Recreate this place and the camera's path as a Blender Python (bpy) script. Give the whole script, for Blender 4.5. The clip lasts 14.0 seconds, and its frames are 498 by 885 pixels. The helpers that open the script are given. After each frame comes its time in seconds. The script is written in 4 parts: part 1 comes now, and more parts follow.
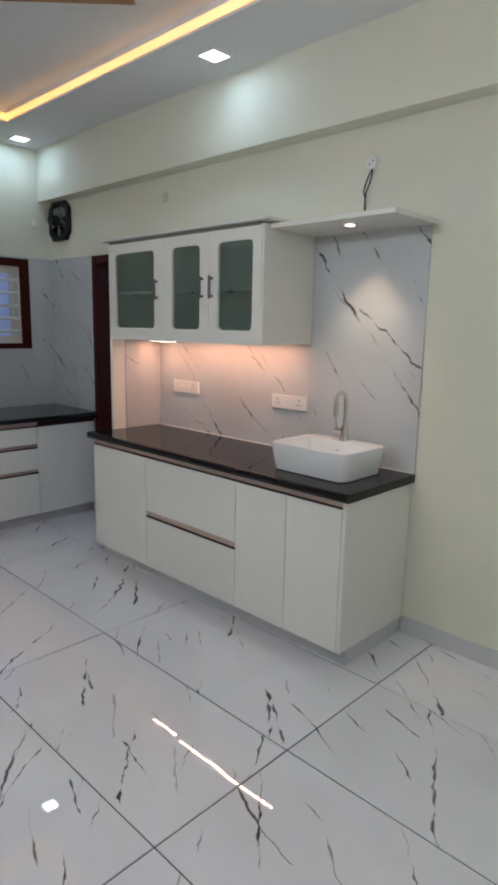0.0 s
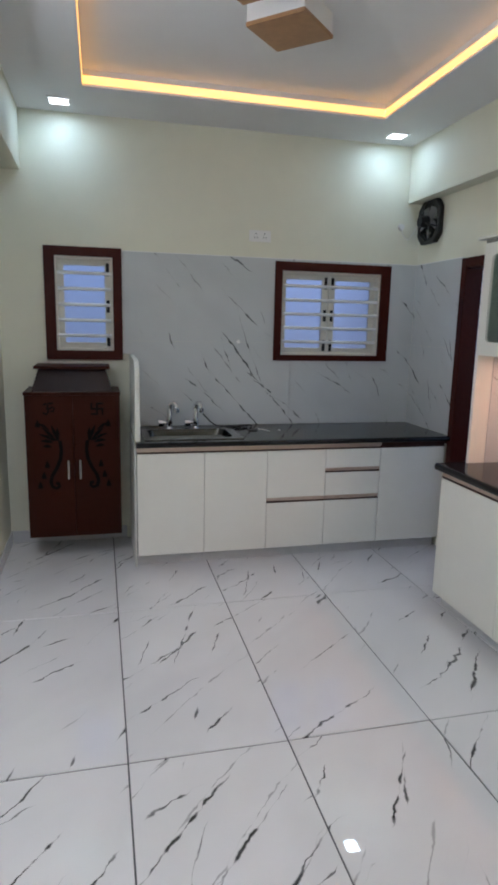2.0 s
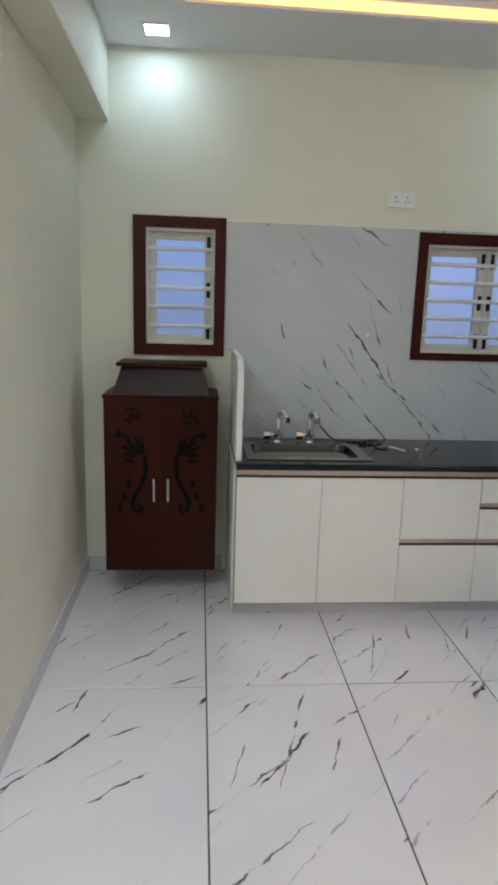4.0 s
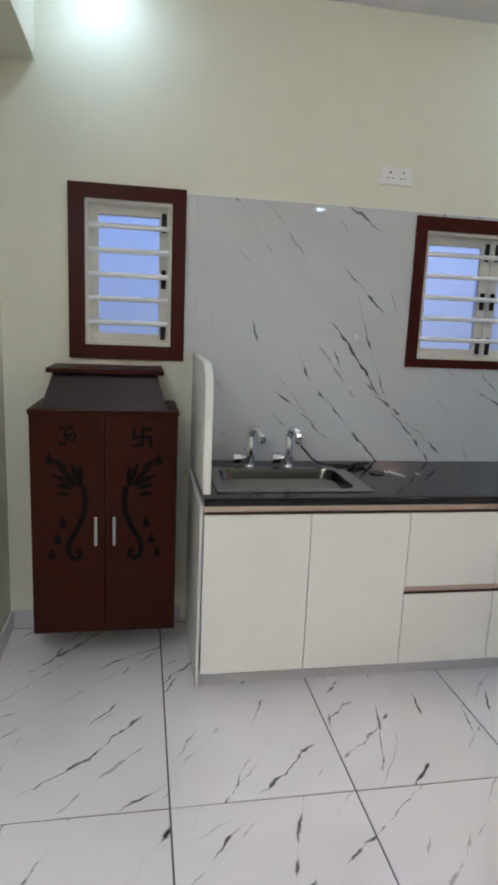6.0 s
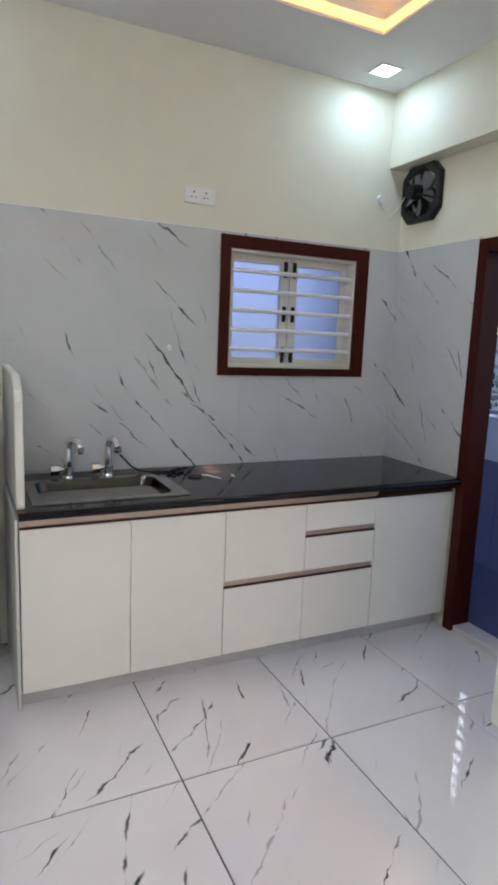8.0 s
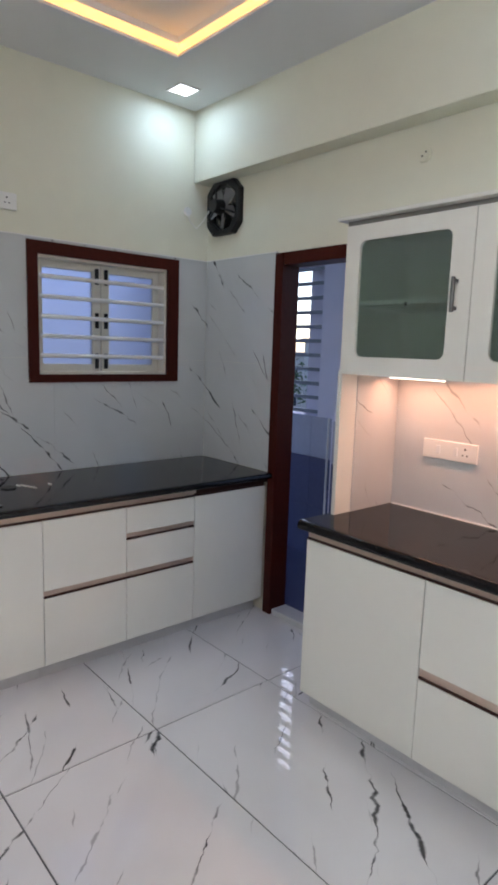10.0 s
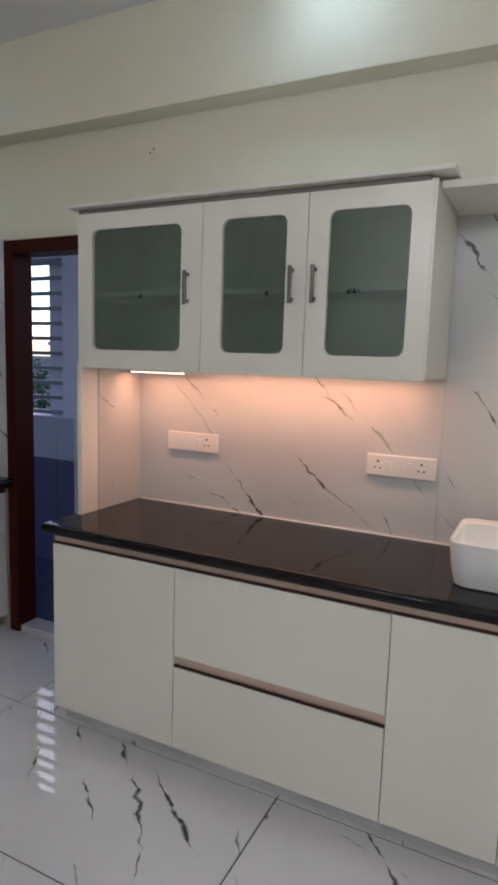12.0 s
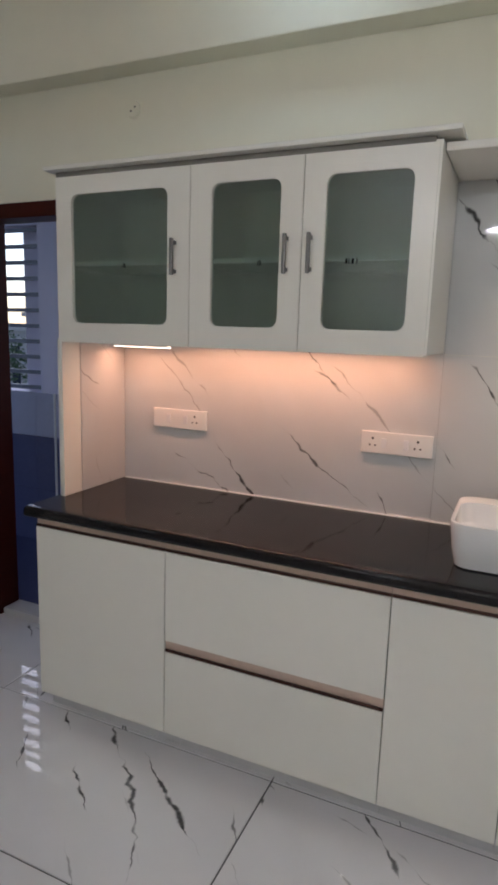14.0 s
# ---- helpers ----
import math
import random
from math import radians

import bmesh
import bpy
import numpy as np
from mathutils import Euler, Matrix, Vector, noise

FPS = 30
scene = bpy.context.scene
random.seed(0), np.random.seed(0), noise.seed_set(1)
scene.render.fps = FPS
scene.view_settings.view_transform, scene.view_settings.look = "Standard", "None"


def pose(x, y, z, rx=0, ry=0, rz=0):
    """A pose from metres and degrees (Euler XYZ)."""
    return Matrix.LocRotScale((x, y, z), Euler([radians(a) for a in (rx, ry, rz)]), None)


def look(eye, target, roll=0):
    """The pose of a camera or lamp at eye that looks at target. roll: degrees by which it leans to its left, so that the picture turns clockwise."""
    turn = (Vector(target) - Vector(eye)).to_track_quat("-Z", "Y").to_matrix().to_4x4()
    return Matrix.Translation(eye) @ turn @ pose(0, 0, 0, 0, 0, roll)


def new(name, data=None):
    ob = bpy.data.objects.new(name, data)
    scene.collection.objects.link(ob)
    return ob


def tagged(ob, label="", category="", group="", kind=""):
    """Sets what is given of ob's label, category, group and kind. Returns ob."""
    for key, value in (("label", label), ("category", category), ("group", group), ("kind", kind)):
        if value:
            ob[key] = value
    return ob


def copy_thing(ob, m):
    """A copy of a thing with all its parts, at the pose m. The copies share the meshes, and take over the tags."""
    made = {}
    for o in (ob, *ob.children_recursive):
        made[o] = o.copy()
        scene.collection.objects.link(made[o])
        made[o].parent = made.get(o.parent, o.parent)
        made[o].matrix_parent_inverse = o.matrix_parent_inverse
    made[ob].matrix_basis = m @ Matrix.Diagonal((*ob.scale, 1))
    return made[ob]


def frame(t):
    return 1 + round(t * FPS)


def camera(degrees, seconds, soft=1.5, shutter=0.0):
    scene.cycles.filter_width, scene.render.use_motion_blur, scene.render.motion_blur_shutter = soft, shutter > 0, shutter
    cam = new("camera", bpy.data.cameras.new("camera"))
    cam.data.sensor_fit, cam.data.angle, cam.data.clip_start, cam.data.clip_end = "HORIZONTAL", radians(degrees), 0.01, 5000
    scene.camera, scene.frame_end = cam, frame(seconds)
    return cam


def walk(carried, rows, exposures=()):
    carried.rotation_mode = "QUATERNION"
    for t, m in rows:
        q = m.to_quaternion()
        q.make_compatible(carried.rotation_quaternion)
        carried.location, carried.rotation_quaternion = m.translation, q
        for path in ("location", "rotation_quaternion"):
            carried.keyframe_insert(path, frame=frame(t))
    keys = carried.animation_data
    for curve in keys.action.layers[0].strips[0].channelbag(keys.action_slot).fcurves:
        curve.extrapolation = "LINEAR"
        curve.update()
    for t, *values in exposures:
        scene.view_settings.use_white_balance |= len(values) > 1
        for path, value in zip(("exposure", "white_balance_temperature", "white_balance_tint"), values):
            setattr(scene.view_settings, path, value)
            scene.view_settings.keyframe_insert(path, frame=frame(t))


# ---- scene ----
EXPOSURES = [(0.0, 0.17, 6180, 14), (1.5, 0.40, 6120, 15), (3.0, 0.60, 6350, 13), (6.5, 0.94, 6430, 15), (9.5, 0.74, 6350, 17), (11.0, 0.30, 6330, 17), (13.0, 0.08, 6650, 18), (14.0, 0.08, 6600, 18)]
SKY, PANEL_W, TUBE_L, SPOT_W, STRIP_W = 0.22, 1.10, 69.0, 13.0, 2.7
cam = camera(44.5, 14.0, soft=3.3)
PATH = [
    (0, (0.051, -0.034, 1.51), (-1.312, 1.382, 1.139), 1.2),
    (0.5, (0.017, 0.014, 1.526), (-1.553, 1.192, 1.144), 0.8),
    (1, (-0.127, 0.101, 1.527), (-1.863, 1.019, 1.149), 0.3),
    (1.5, (-0.272, 0.119, 1.509), (-2.116, 0.803, 1.144), 1.1),
    (2, (-0.432, 0.235, 1.548), (-2.339, 0.704, 1.173), 1.3),
    (2.5, (-0.576, 0.313, 1.516), (-2.515, 0.635, 1.148), 1.4),
    (3, (-0.798, 0.297, 1.498), (-2.748, 0.537, 1.124), 1.7),
    (3.5, (-1.047, 0.276, 1.528), (-2.998, 0.438, 1.123), 1.7),
    (6, (-1.96, 0.204, 1.461), (-3.894, 0.552, 1.091), 2.4),
    (6.5, (-1.932, 0.252, 1.475), (-3.832, 0.757, 1.108), 2.4),
    (7, (-1.906, 0.257, 1.473), (-3.766, 0.903, 1.124), 2.5),
    (9.5, (-1.737, 0.273, 1.506), (-3.331, 1.44, 1.19), 1.9),
    (10, (-1.703, 0.289, 1.508), (-3.196, 1.586, 1.206), 1.9),
    (10.5, (-1.687, 0.314, 1.507), (-3.065, 1.735, 1.217), 1.7),
    (11, (-1.693, 0.313, 1.507), (-2.91, 1.874, 1.224), 1.9),
    (11.5, (-1.676, 0.326, 1.483), (-2.728, 2.006, 1.217), 2.0),
    (12, (-1.684, 0.342, 1.464), (-2.559, 2.122, 1.203), 1.9),
    (12.5, (-1.7, 0.362, 1.472), (-2.423, 2.205, 1.189), 1.7),
    (13, (-1.716, 0.372, 1.474), (-2.365, 2.239, 1.171), 1.5),
    (13.5, (-1.739, 0.368, 1.471), (-2.395, 2.231, 1.153), 1.7),
    (14, (-1.763, 0.401, 1.473), (-2.566, 2.199, 1.122), 1.8),
]
walk(cam, [(t, look(eye, target, roll)) for t, eye, target, roll in PATH], EXPOSURES)

# ---- world and exposure ----
world = bpy.data.worlds.new("world")
scene.world = world
world.use_nodes = True
wn, wl = world.node_tree.nodes, world.node_tree.links
sky = wn.new("ShaderNodeTexSky")
sky.sky_type, sky.sun_disc = "NISHITA", False
sky.sun_elevation, sky.sun_rotation = radians(45), radians(330)
sky.ozone_density, sky.dust_density = 4.0, 1.2
wl.new(sky.outputs[0], wn["Background"].inputs[0])
wn["Background"].inputs[1].default_value = SKY

COOL, WARM, AMBER = (0.55, 0.80, 1.0), (1.0, 0.46, 0.26), (1.0, 0.60, 0.13)


def area_lamp(name, eye, target, sx, sy, watts, colour):
    data = bpy.data.lights.new(name, "AREA")
    data.shape, data.size, data.size_y, data.energy, data.color = "RECTANGLE", sx, sy, watts, colour
    ob = new(name, data)
    ob.matrix_world = look(eye, target)
    return ob


# ---- materials ----
def material(name, colour, rough=0.5, metal=0.0, grain=0.0, grain_scale=40.0, bump=0.0, bump_scale=200.0, coat=0.0, rough_var=0.0, spec=0.5):
    m = bpy.data.materials.new(name)
    m.use_nodes = True
    n, l = m.node_tree.nodes, m.node_tree.links
    b = n["Principled BSDF"]
    b.inputs["Base Color"].default_value = (*colour, 1)
    b.inputs["Roughness"].default_value = rough
    b.inputs["Metallic"].default_value = metal
    b.inputs["Coat Weight"].default_value = coat
    b.inputs["Specular IOR Level"].default_value = spec
    geo = n.new("ShaderNodeNewGeometry")
    if grain:
        fine, broad = n.new("ShaderNodeTexNoise"), n.new("ShaderNodeTexNoise")
        fine.inputs["Scale"].default_value, broad.inputs["Scale"].default_value = grain_scale, grain_scale / 14
        fine.inputs["Detail"].default_value = 4
        both = n.new("ShaderNodeMath")
        both.operation = "ADD"
        for tex, i in ((fine, 0), (broad, 1)):
            l.new(geo.outputs["Position"], tex.inputs["Vector"])
            l.new(tex.outputs[0], both.inputs[i])
        rng = n.new("ShaderNodeMapRange")
        rng.inputs["From Min"].default_value, rng.inputs["From Max"].default_value = 0.6, 1.4
        rng.inputs["To Min"].default_value, rng.inputs["To Max"].default_value = 1 - grain, 1 + grain
        l.new(both.outputs[0], rng.inputs[0])
        mul = n.new("ShaderNodeVectorMath")
        mul.operation = "SCALE"
        mul.inputs[0].default_value = colour
        l.new(rng.outputs[0], mul.inputs["Scale"])
        l.new(mul.outputs[0], b.inputs["Base Color"])
        if rough_var:
            rr = n.new("ShaderNodeMapRange")
            rr.inputs["From Min"].default_value, rr.inputs["From Max"].default_value = 0.7, 1.3
            rr.inputs["To Min"].default_value, rr.inputs["To Max"].default_value = max(rough - rough_var, 0.01), rough + rough_var
            l.new(both.outputs[0], rr.inputs[0])
            l.new(rr.outputs[0], b.inputs["Roughness"])
    if bump:
        tex, bp = n.new("ShaderNodeTexNoise"), n.new("ShaderNodeBump")
        tex.inputs["Scale"].default_value, tex.inputs["Detail"].default_value = bump_scale, 3
        bp.inputs["Strength"].default_value, bp.inputs["Distance"].default_value = bump, 0.002
        l.new(geo.outputs["Position"], tex.inputs["Vector"])
        l.new(tex.outputs[0], bp.inputs["Height"])
        l.new(bp.outputs[0], b.inputs["Normal"])
    return m


def marble(name, base, across, along, rough, spread, wobble, dark=0.03, cover=0.56, per_piece=True):
    """White stone-look tile with broken dark veins that run along one diagonal."""
    m = material(name, base, rough)
    n, l = m.node_tree.nodes, m.node_tree.links
    b = n["Principled BSDF"]
    geo, info = n.new("ShaderNodeNewGeometry"), n.new("ShaderNodeObjectInfo")

    def maths(op, a, c=None, clamp=False):
        node = n.new("ShaderNodeMath")
        node.operation, node.use_clamp = op, clamp
        for i, v in enumerate((a, c)):
            if v is None:
                continue
            if isinstance(v, (int, float)):
                node.inputs[i].default_value = v
            else:
                l.new(v, node.inputs[i])
        return node.outputs[0]

    def dot(v):
        node = n.new("ShaderNodeVectorMath")
        node.operation = "DOT_PRODUCT"
        node.inputs[1].default_value = v
        l.new(geo.outputs["Position"], node.inputs[0])
        return node.outputs["Value"]

    def smooth(v, lo, hi, a, c):
        node = n.new("ShaderNodeMapRange")
        node.interpolation_type = "SMOOTHSTEP"
        for i, k in enumerate((lo, hi, a, c)):
            node.inputs[i + 1].default_value = k
        l.new(v, node.inputs[0])
        return node.outputs[0]

    seed = maths("MULTIPLY", info.outputs["Random"], 37.0 if per_piece else 0.0)
    u, w = dot(across), dot(along)

    def field(su, sw, shift, detail, distort):
        comb, tex = n.new("ShaderNodeCombineXYZ"), n.new("ShaderNodeTexNoise")
        l.new(maths("ADD", maths("MULTIPLY", u, su), shift), comb.inputs[0])
        l.new(maths("MULTIPLY", w, sw), comb.inputs[1])
        l.new(maths("ADD", seed, shift), comb.inputs[2])
        tex.inputs["Scale"].default_value, tex.inputs["Detail"].default_value = 1.0, detail
        tex.inputs["Distortion"].default_value = distort
        l.new(comb.outputs[0], tex.inputs["Vector"])
        return tex.outputs[0]

    total = None
    layers = ((spread, 0.10, 1.7, cover, 1.0, 0.0122), (spread * 0.8, -0.16, 8.3, cover + 0.01, 0.9, 0.0105),
              (spread * 1.3, 0.50, 15.1, cover + 0.06, 0.9, 0.0095), (spread * 1.1, 0.02, 24.9, cover - 0.01, 0.45, 0.0085))
    for k, slant, shift, lo, power, width in layers:
        warp = maths("MULTIPLY", field(1.1, 0.8, shift, 1.0, 0.0), wobble)
        jag = maths("MULTIPLY", field(8.0, 15.0, shift + 3, 3.0, 0.0), 0.17)
        lane = maths("ADD", maths("MULTIPLY", maths("ADD", u, maths("MULTIPLY", w, slant)), k), maths("ADD", warp, jag))
        off = maths("DIVIDE", maths("ABSOLUTE", maths("SUBTRACT", maths("FRACT", maths("ADD", lane, seed)), 0.5)), k)
        body = smooth(field(k * 0.75, 2.1, shift + 5, 1.0, 0.0), lo, lo + 0.07, 0.0, 1.0)
        dash = smooth(field(5.0, 10.0, shift + 17, 2.0, 0.0), 0.36, 0.54, 0.18, 1.0)
        thick = maths("MULTIPLY", smooth(field(6.0, 13.0, shift + 11, 2.0, 0.0), 0.40, 0.64, width * 0.22, width), maths("MULTIPLY", body, dash))
        line = smooth(maths("DIVIDE", off, maths("ADD", thick, 0.0006)), 0.15, 1.0, power, 0.0)
        line = maths("MULTIPLY", line, maths("MULTIPLY", body, dash))
        total = line if total is None else maths("MAXIMUM", total, line)
    soft = smooth(field(spread * 0.55, spread * 0.3, 21.0, 3.0, 0.4), 0.35, 0.75, 1.0, 0.90)
    tint = n.new("ShaderNodeVectorMath")
    tint.operation = "SCALE"
    tint.inputs[0].default_value = base
    l.new(soft, tint.inputs["Scale"])
    mix = n.new("ShaderNodeMix")
    mix.data_type = "RGBA"
    l.new(total, mix.inputs["Factor"])
    l.new(tint.outputs[0], mix.inputs["A"])
    mix.inputs["B"].default_value = (dark, dark, dark * 1.1, 1)
    l.new(mix.outputs["Result"], b.inputs["Base Color"])
    wave, bp = n.new("ShaderNodeTexNoise"), n.new("ShaderNodeBump")
    wave.inputs["Scale"].default_value, wave.inputs["Detail"].default_value = 5.0, 1.0
    bp.inputs["Strength"].default_value, bp.inputs["Distance"].default_value = 0.22, 0.002
    l.new(geo.outputs["Position"], wave.inputs["Vector"])
    l.new(wave.outputs[0], bp.inputs["Height"])
    l.new(bp.outputs[0], b.inputs["Normal"])
    return m


def glowing(name, colour, strength):
    m = material(name, (0.8, 0.8, 0.8), 0.5)
    b = m.node_tree.nodes["Principled BSDF"]
    b.inputs["Emission Color"].default_value = (*colour, 1)
    b.inputs["Emission Strength"].default_value = strength
    return m


def glass(name, colour, rough, ior=1.45):
    m = material(name, colour, rough)
    b = m.node_tree.nodes["Principled BSDF"]
    b.inputs["Transmission Weight"].default_value = 1.0
    b.inputs["IOR"].default_value = ior
    return m


S2 = 0.7071
paint = material("cream_paint", (0.75, 0.735, 0.605), 0.62, grain=0.025, grain_scale=9, bump=0.10, bump_scale=160)
ceiling_paint = material("ceiling_paint", (0.78, 0.78, 0.78), 0.7, grain=0.02, grain_scale=8, bump=0.06, bump_scale=120)
floor_marble = marble("floor_marble", (0.81, 0.795, 0.805), (S2, S2, 0), (-S2, S2, 0), 0.016, 4.2, 1.7, cover=0.515)
slab_marble = marble("slab_marble", (0.585, 0.605, 0.615), (0.68, 0.68, 0.73), (0.73, 0.73, -0.68), 0.030, 4.0, 1.2, dark=0.055, cover=0.54, per_piece=False)
floor_marble.node_tree.nodes["Principled BSDF"].inputs["Specular IOR Level"].default_value = 0.95
grout = material("grey_grout", (0.10, 0.10, 0.105), 0.85, grain=0.15, grain_scale=60)
skirting_tile = material("skirting_tile", (0.60, 0.60, 0.61), 0.15, grain=0.06, grain_scale=12)
laminate = material("white_laminate", (0.81, 0.80, 0.735), 0.24, grain=0.012, grain_scale=20)
carcass_white = material("carcass_white", (0.76, 0.755, 0.70), 0.4, grain=0.02, grain_scale=30)
# dark colour that holds the shade in the cabinets' seams and gaps
seam_dark = material("painted_seam_shade", (0.20, 0.19, 0.17), 0.6, grain=0.05)
granite = material("black_granite", (0.011, 0.010, 0.011), 0.07, spec=0.24, grain=0.5, grain_scale=420, rough_var=0.02)
profile_metal = material("bronze_profile", (0.60, 0.47, 0.39), 0.36, 0.55, grain=0.08, grain_scale=50)
lip_brown = material("brown_lip", (0.05, 0.018, 0.012), 0.4, 0.6, grain=0.1)
wood_frame = material("red_brown_frame", (0.050, 0.0078, 0.0050), 0.38, grain=0.18, grain_scale=35, spec=0.12, bump=0.2, bump_scale=60)
shrine_wood = material("mahogany_laminate", (0.032, 0.0068, 0.0034), 0.40, spec=0.09, grain=0.08, grain_scale=28, rough_var=0.06)
# purple-grey base colour stands in for the sheen reflected on the roof
shrine_roof = material("mahogany_sheen_top", (0.022, 0.014, 0.016), 0.20, grain=0.04, grain_scale=28)
motif_black = material("black_inlay", (0.003, 0.0025, 0.0025), 0.6, spec=0.08, grain=0.1)
chrome = material("chrome", (0.78, 0.78, 0.79), 0.09, 1.0, grain=0.03)
rim_steel = material("sink_rim_steel", (0.30, 0.30, 0.29), 0.20, 1.0, grain=0.06, grain_scale=90)
steel = material("stainless_steel", (0.33, 0.33, 0.32), 0.24, 1.0, grain=0.08, grain_scale=90)
# darker copy of the sink's steel, with the bowl's shade in its colour
bowl_steel = material("shaded_bowl_steel", (0.075, 0.074, 0.068), 0.20, 1.0, grain=0.10, grain_scale=90)
handle_metal = material("brushed_handle", (0.17, 0.165, 0.16), 0.36, 1.0, grain=0.08, grain_scale=90)
ceramic = material("white_ceramic", (0.82, 0.82, 0.82), 0.07, grain=0.008, grain_scale=10)
white_plastic = material("white_plastic", (0.80, 0.79, 0.76), 0.3, grain=0.01)
dark_plastic = material("dark_plastic", (0.008, 0.008, 0.009), 0.42, grain=0.15, spec=0.3)
grey_plastic = material("grey_fan_blade", (0.16, 0.16, 0.165), 0.35, grain=0.1)
cream_metal = material("cream_window_metal", (0.72, 0.69, 0.60), 0.38, grain=0.03)
grille_white = material("white_grille_rod", (0.82, 0.82, 0.80), 0.35, grain=0.02)
light_wood = material("oak_laminate", (0.36, 0.19, 0.085), 0.45, grain=0.18, grain_scale=30)
lilac_paint = material("lilac_paint", (0.70, 0.67, 0.80), 0.6, grain=0.03, grain_scale=9, bump=0.1)
grey_tile = material("grey_wall_tile", (0.42, 0.42, 0.52), 0.2, grain=0.05)
navy_tile = material("navy_wall_tile", (0.08, 0.085, 0.17), 0.2, grain=0.08)
grille_dark = material("grey_grille_paint", (0.20, 0.21, 0.25), 0.4, grain=0.05)
frosted = glass("frosted_window_glass", (0.28, 0.315, 0.46), 0.55)
cabinet_glass = glass("grey_green_cabinet_glass", (0.54, 0.66, 0.585), 0.24)
gn_ = cabinet_glass.node_tree.nodes
gn_["Principled BSDF"].inputs["Transmission Weight"].default_value = 0.90
rib, rib_bump, rib_pos = gn_.new("ShaderNodeTexWave"), gn_.new("ShaderNodeBump"), gn_.new("ShaderNodeNewGeometry")
rib.bands_direction, rib.inputs["Scale"].default_value, rib.inputs["Distortion"].default_value = "Z", 22.0, 1.2
rib_bump.inputs["Strength"].default_value, rib_bump.inputs["Distance"].default_value = 0.30, 0.002
for a, b in ((rib_pos.outputs["Position"], rib.inputs["Vector"]), (rib.outputs["Color"], rib_bump.inputs["Height"]), (rib_bump.outputs[0], gn_["Principled BSDF"].inputs["Normal"])):
    cabinet_glass.node_tree.links.new(a, b)
clear = glass("clear_glass", (0.95, 0.97, 0.97), 0.0)
panel_glow = glowing("led_panel_diffuser", (0.90, 0.96, 1.0), 4.0)
tube_glow = glowing("tube_diffuser", (0.88, 0.93, 1.0), TUBE_L)
amber_glow = glowing("amber_led", (1.0, 0.45, 0.06), 1.25)
warm_glow = glowing("warm_led", (1.0, 0.80, 0.62), 4.5)
soil = material("ground_soil", (0.14, 0.12, 0.09), 0.9, grain=0.3, grain_scale=1)
render_wall = material("far_render", (0.45, 0.42, 0.40), 0.8, grain=0.1, grain_scale=3)
leaf = material("far_leaf", (0.05, 0.09, 0.035), 0.7, grain=0.4, grain_scale=3)
dark_pane = material("far_window_glass", (0.03, 0.035, 0.05), 0.15)

# ---- building helpers ----
BASE = {}


def thing(name, loc, label, category, group="", kind=""):
    ob = new(name)
    ob.location, ob.empty_display_size = loc, 0.05
    BASE[ob.name] = Vector(loc)
    return tagged(ob, label, category, group, kind)


def part(name, bm, mat, parent=None, label="", smooth=False):
    """Links a bmesh given in world places as one mesh object under its thing or part."""
    me = bpy.data.meshes.new(name)
    bmesh.ops.recalc_face_normals(bm, faces=bm.faces)
    base = BASE.get(parent.name, Vector()) if parent else Vector()
    bm.transform(Matrix.Translation(-base))
    bm.to_mesh(me)
    bm.free()
    me.materials.append(mat)
    if smooth:
        me.shade_smooth()
        me.set_sharp_from_angle(angle=radians(35))
    ob = new(name, me)
    if parent:
        ob.parent = parent
        BASE[ob.name] = base
    if label:
        tagged(ob, label)
    return ob


def box(x0, x1, y0, y1, z0, z1, r=0.0, bm=None, seg=2):
    bm = bm or bmesh.new()
    made = bmesh.ops.create_cube(bm, size=1)["verts"]
    lo, hi = (min(x0, x1), min(y0, y1), min(z0, z1)), (max(x0, x1), max(y0, y1), max(z0, z1))
    for v in made:
        v.co = [lo[i] if v.co[i] < 0 else hi[i] for i in range(3)]
    if r:
        edges = list({e for v in made for e in v.link_edges})
        bmesh.ops.bevel(bm, geom=edges, offset=r, segments=seg, affect="EDGES", profile=0.5)
    return bm


def rod(p, q, r, r2=None, seg=14, bm=None):
    bm = bm or bmesh.new()
    p, q = Vector(p), Vector(q)
    turn = (q - p).to_track_quat("Z", "Y").to_matrix().to_4x4()
    bmesh.ops.create_cone(bm, cap_ends=True, segments=seg, radius1=r, radius2=r if r2 is None else r2, depth=(q - p).length,
                          matrix=Matrix.Translation((p + q) / 2) @ turn)
    return bm


def sweep(points, r, seg=10, bm=None):
    """A round tube along points."""
    bm = bm or bmesh.new()
    pts = [Vector(p) for p in points]
    rings, side = [], None
    for i, p in enumerate(pts):
        d = (pts[min(i + 1, len(pts) - 1)] - pts[max(i - 1, 0)]).normalized()
        if side is None:
            side = d.orthogonal().normalized()
        side = (side - d * side.dot(d)).normalized()
        up = d.cross(side)
        rings.append([bm.verts.new(p + (side * math.cos(a) + up * math.sin(a)) * r) for a in (2 * math.pi * k / seg for k in range(seg))])
    for a, b in zip(rings, rings[1:]):
        for k in range(seg):
            bm.faces.new((a[k], a[(k + 1) % seg], b[(k + 1) % seg], b[k]))
    bm.faces.new(rings[0]), bm.faces.new(rings[-1])
    return bm


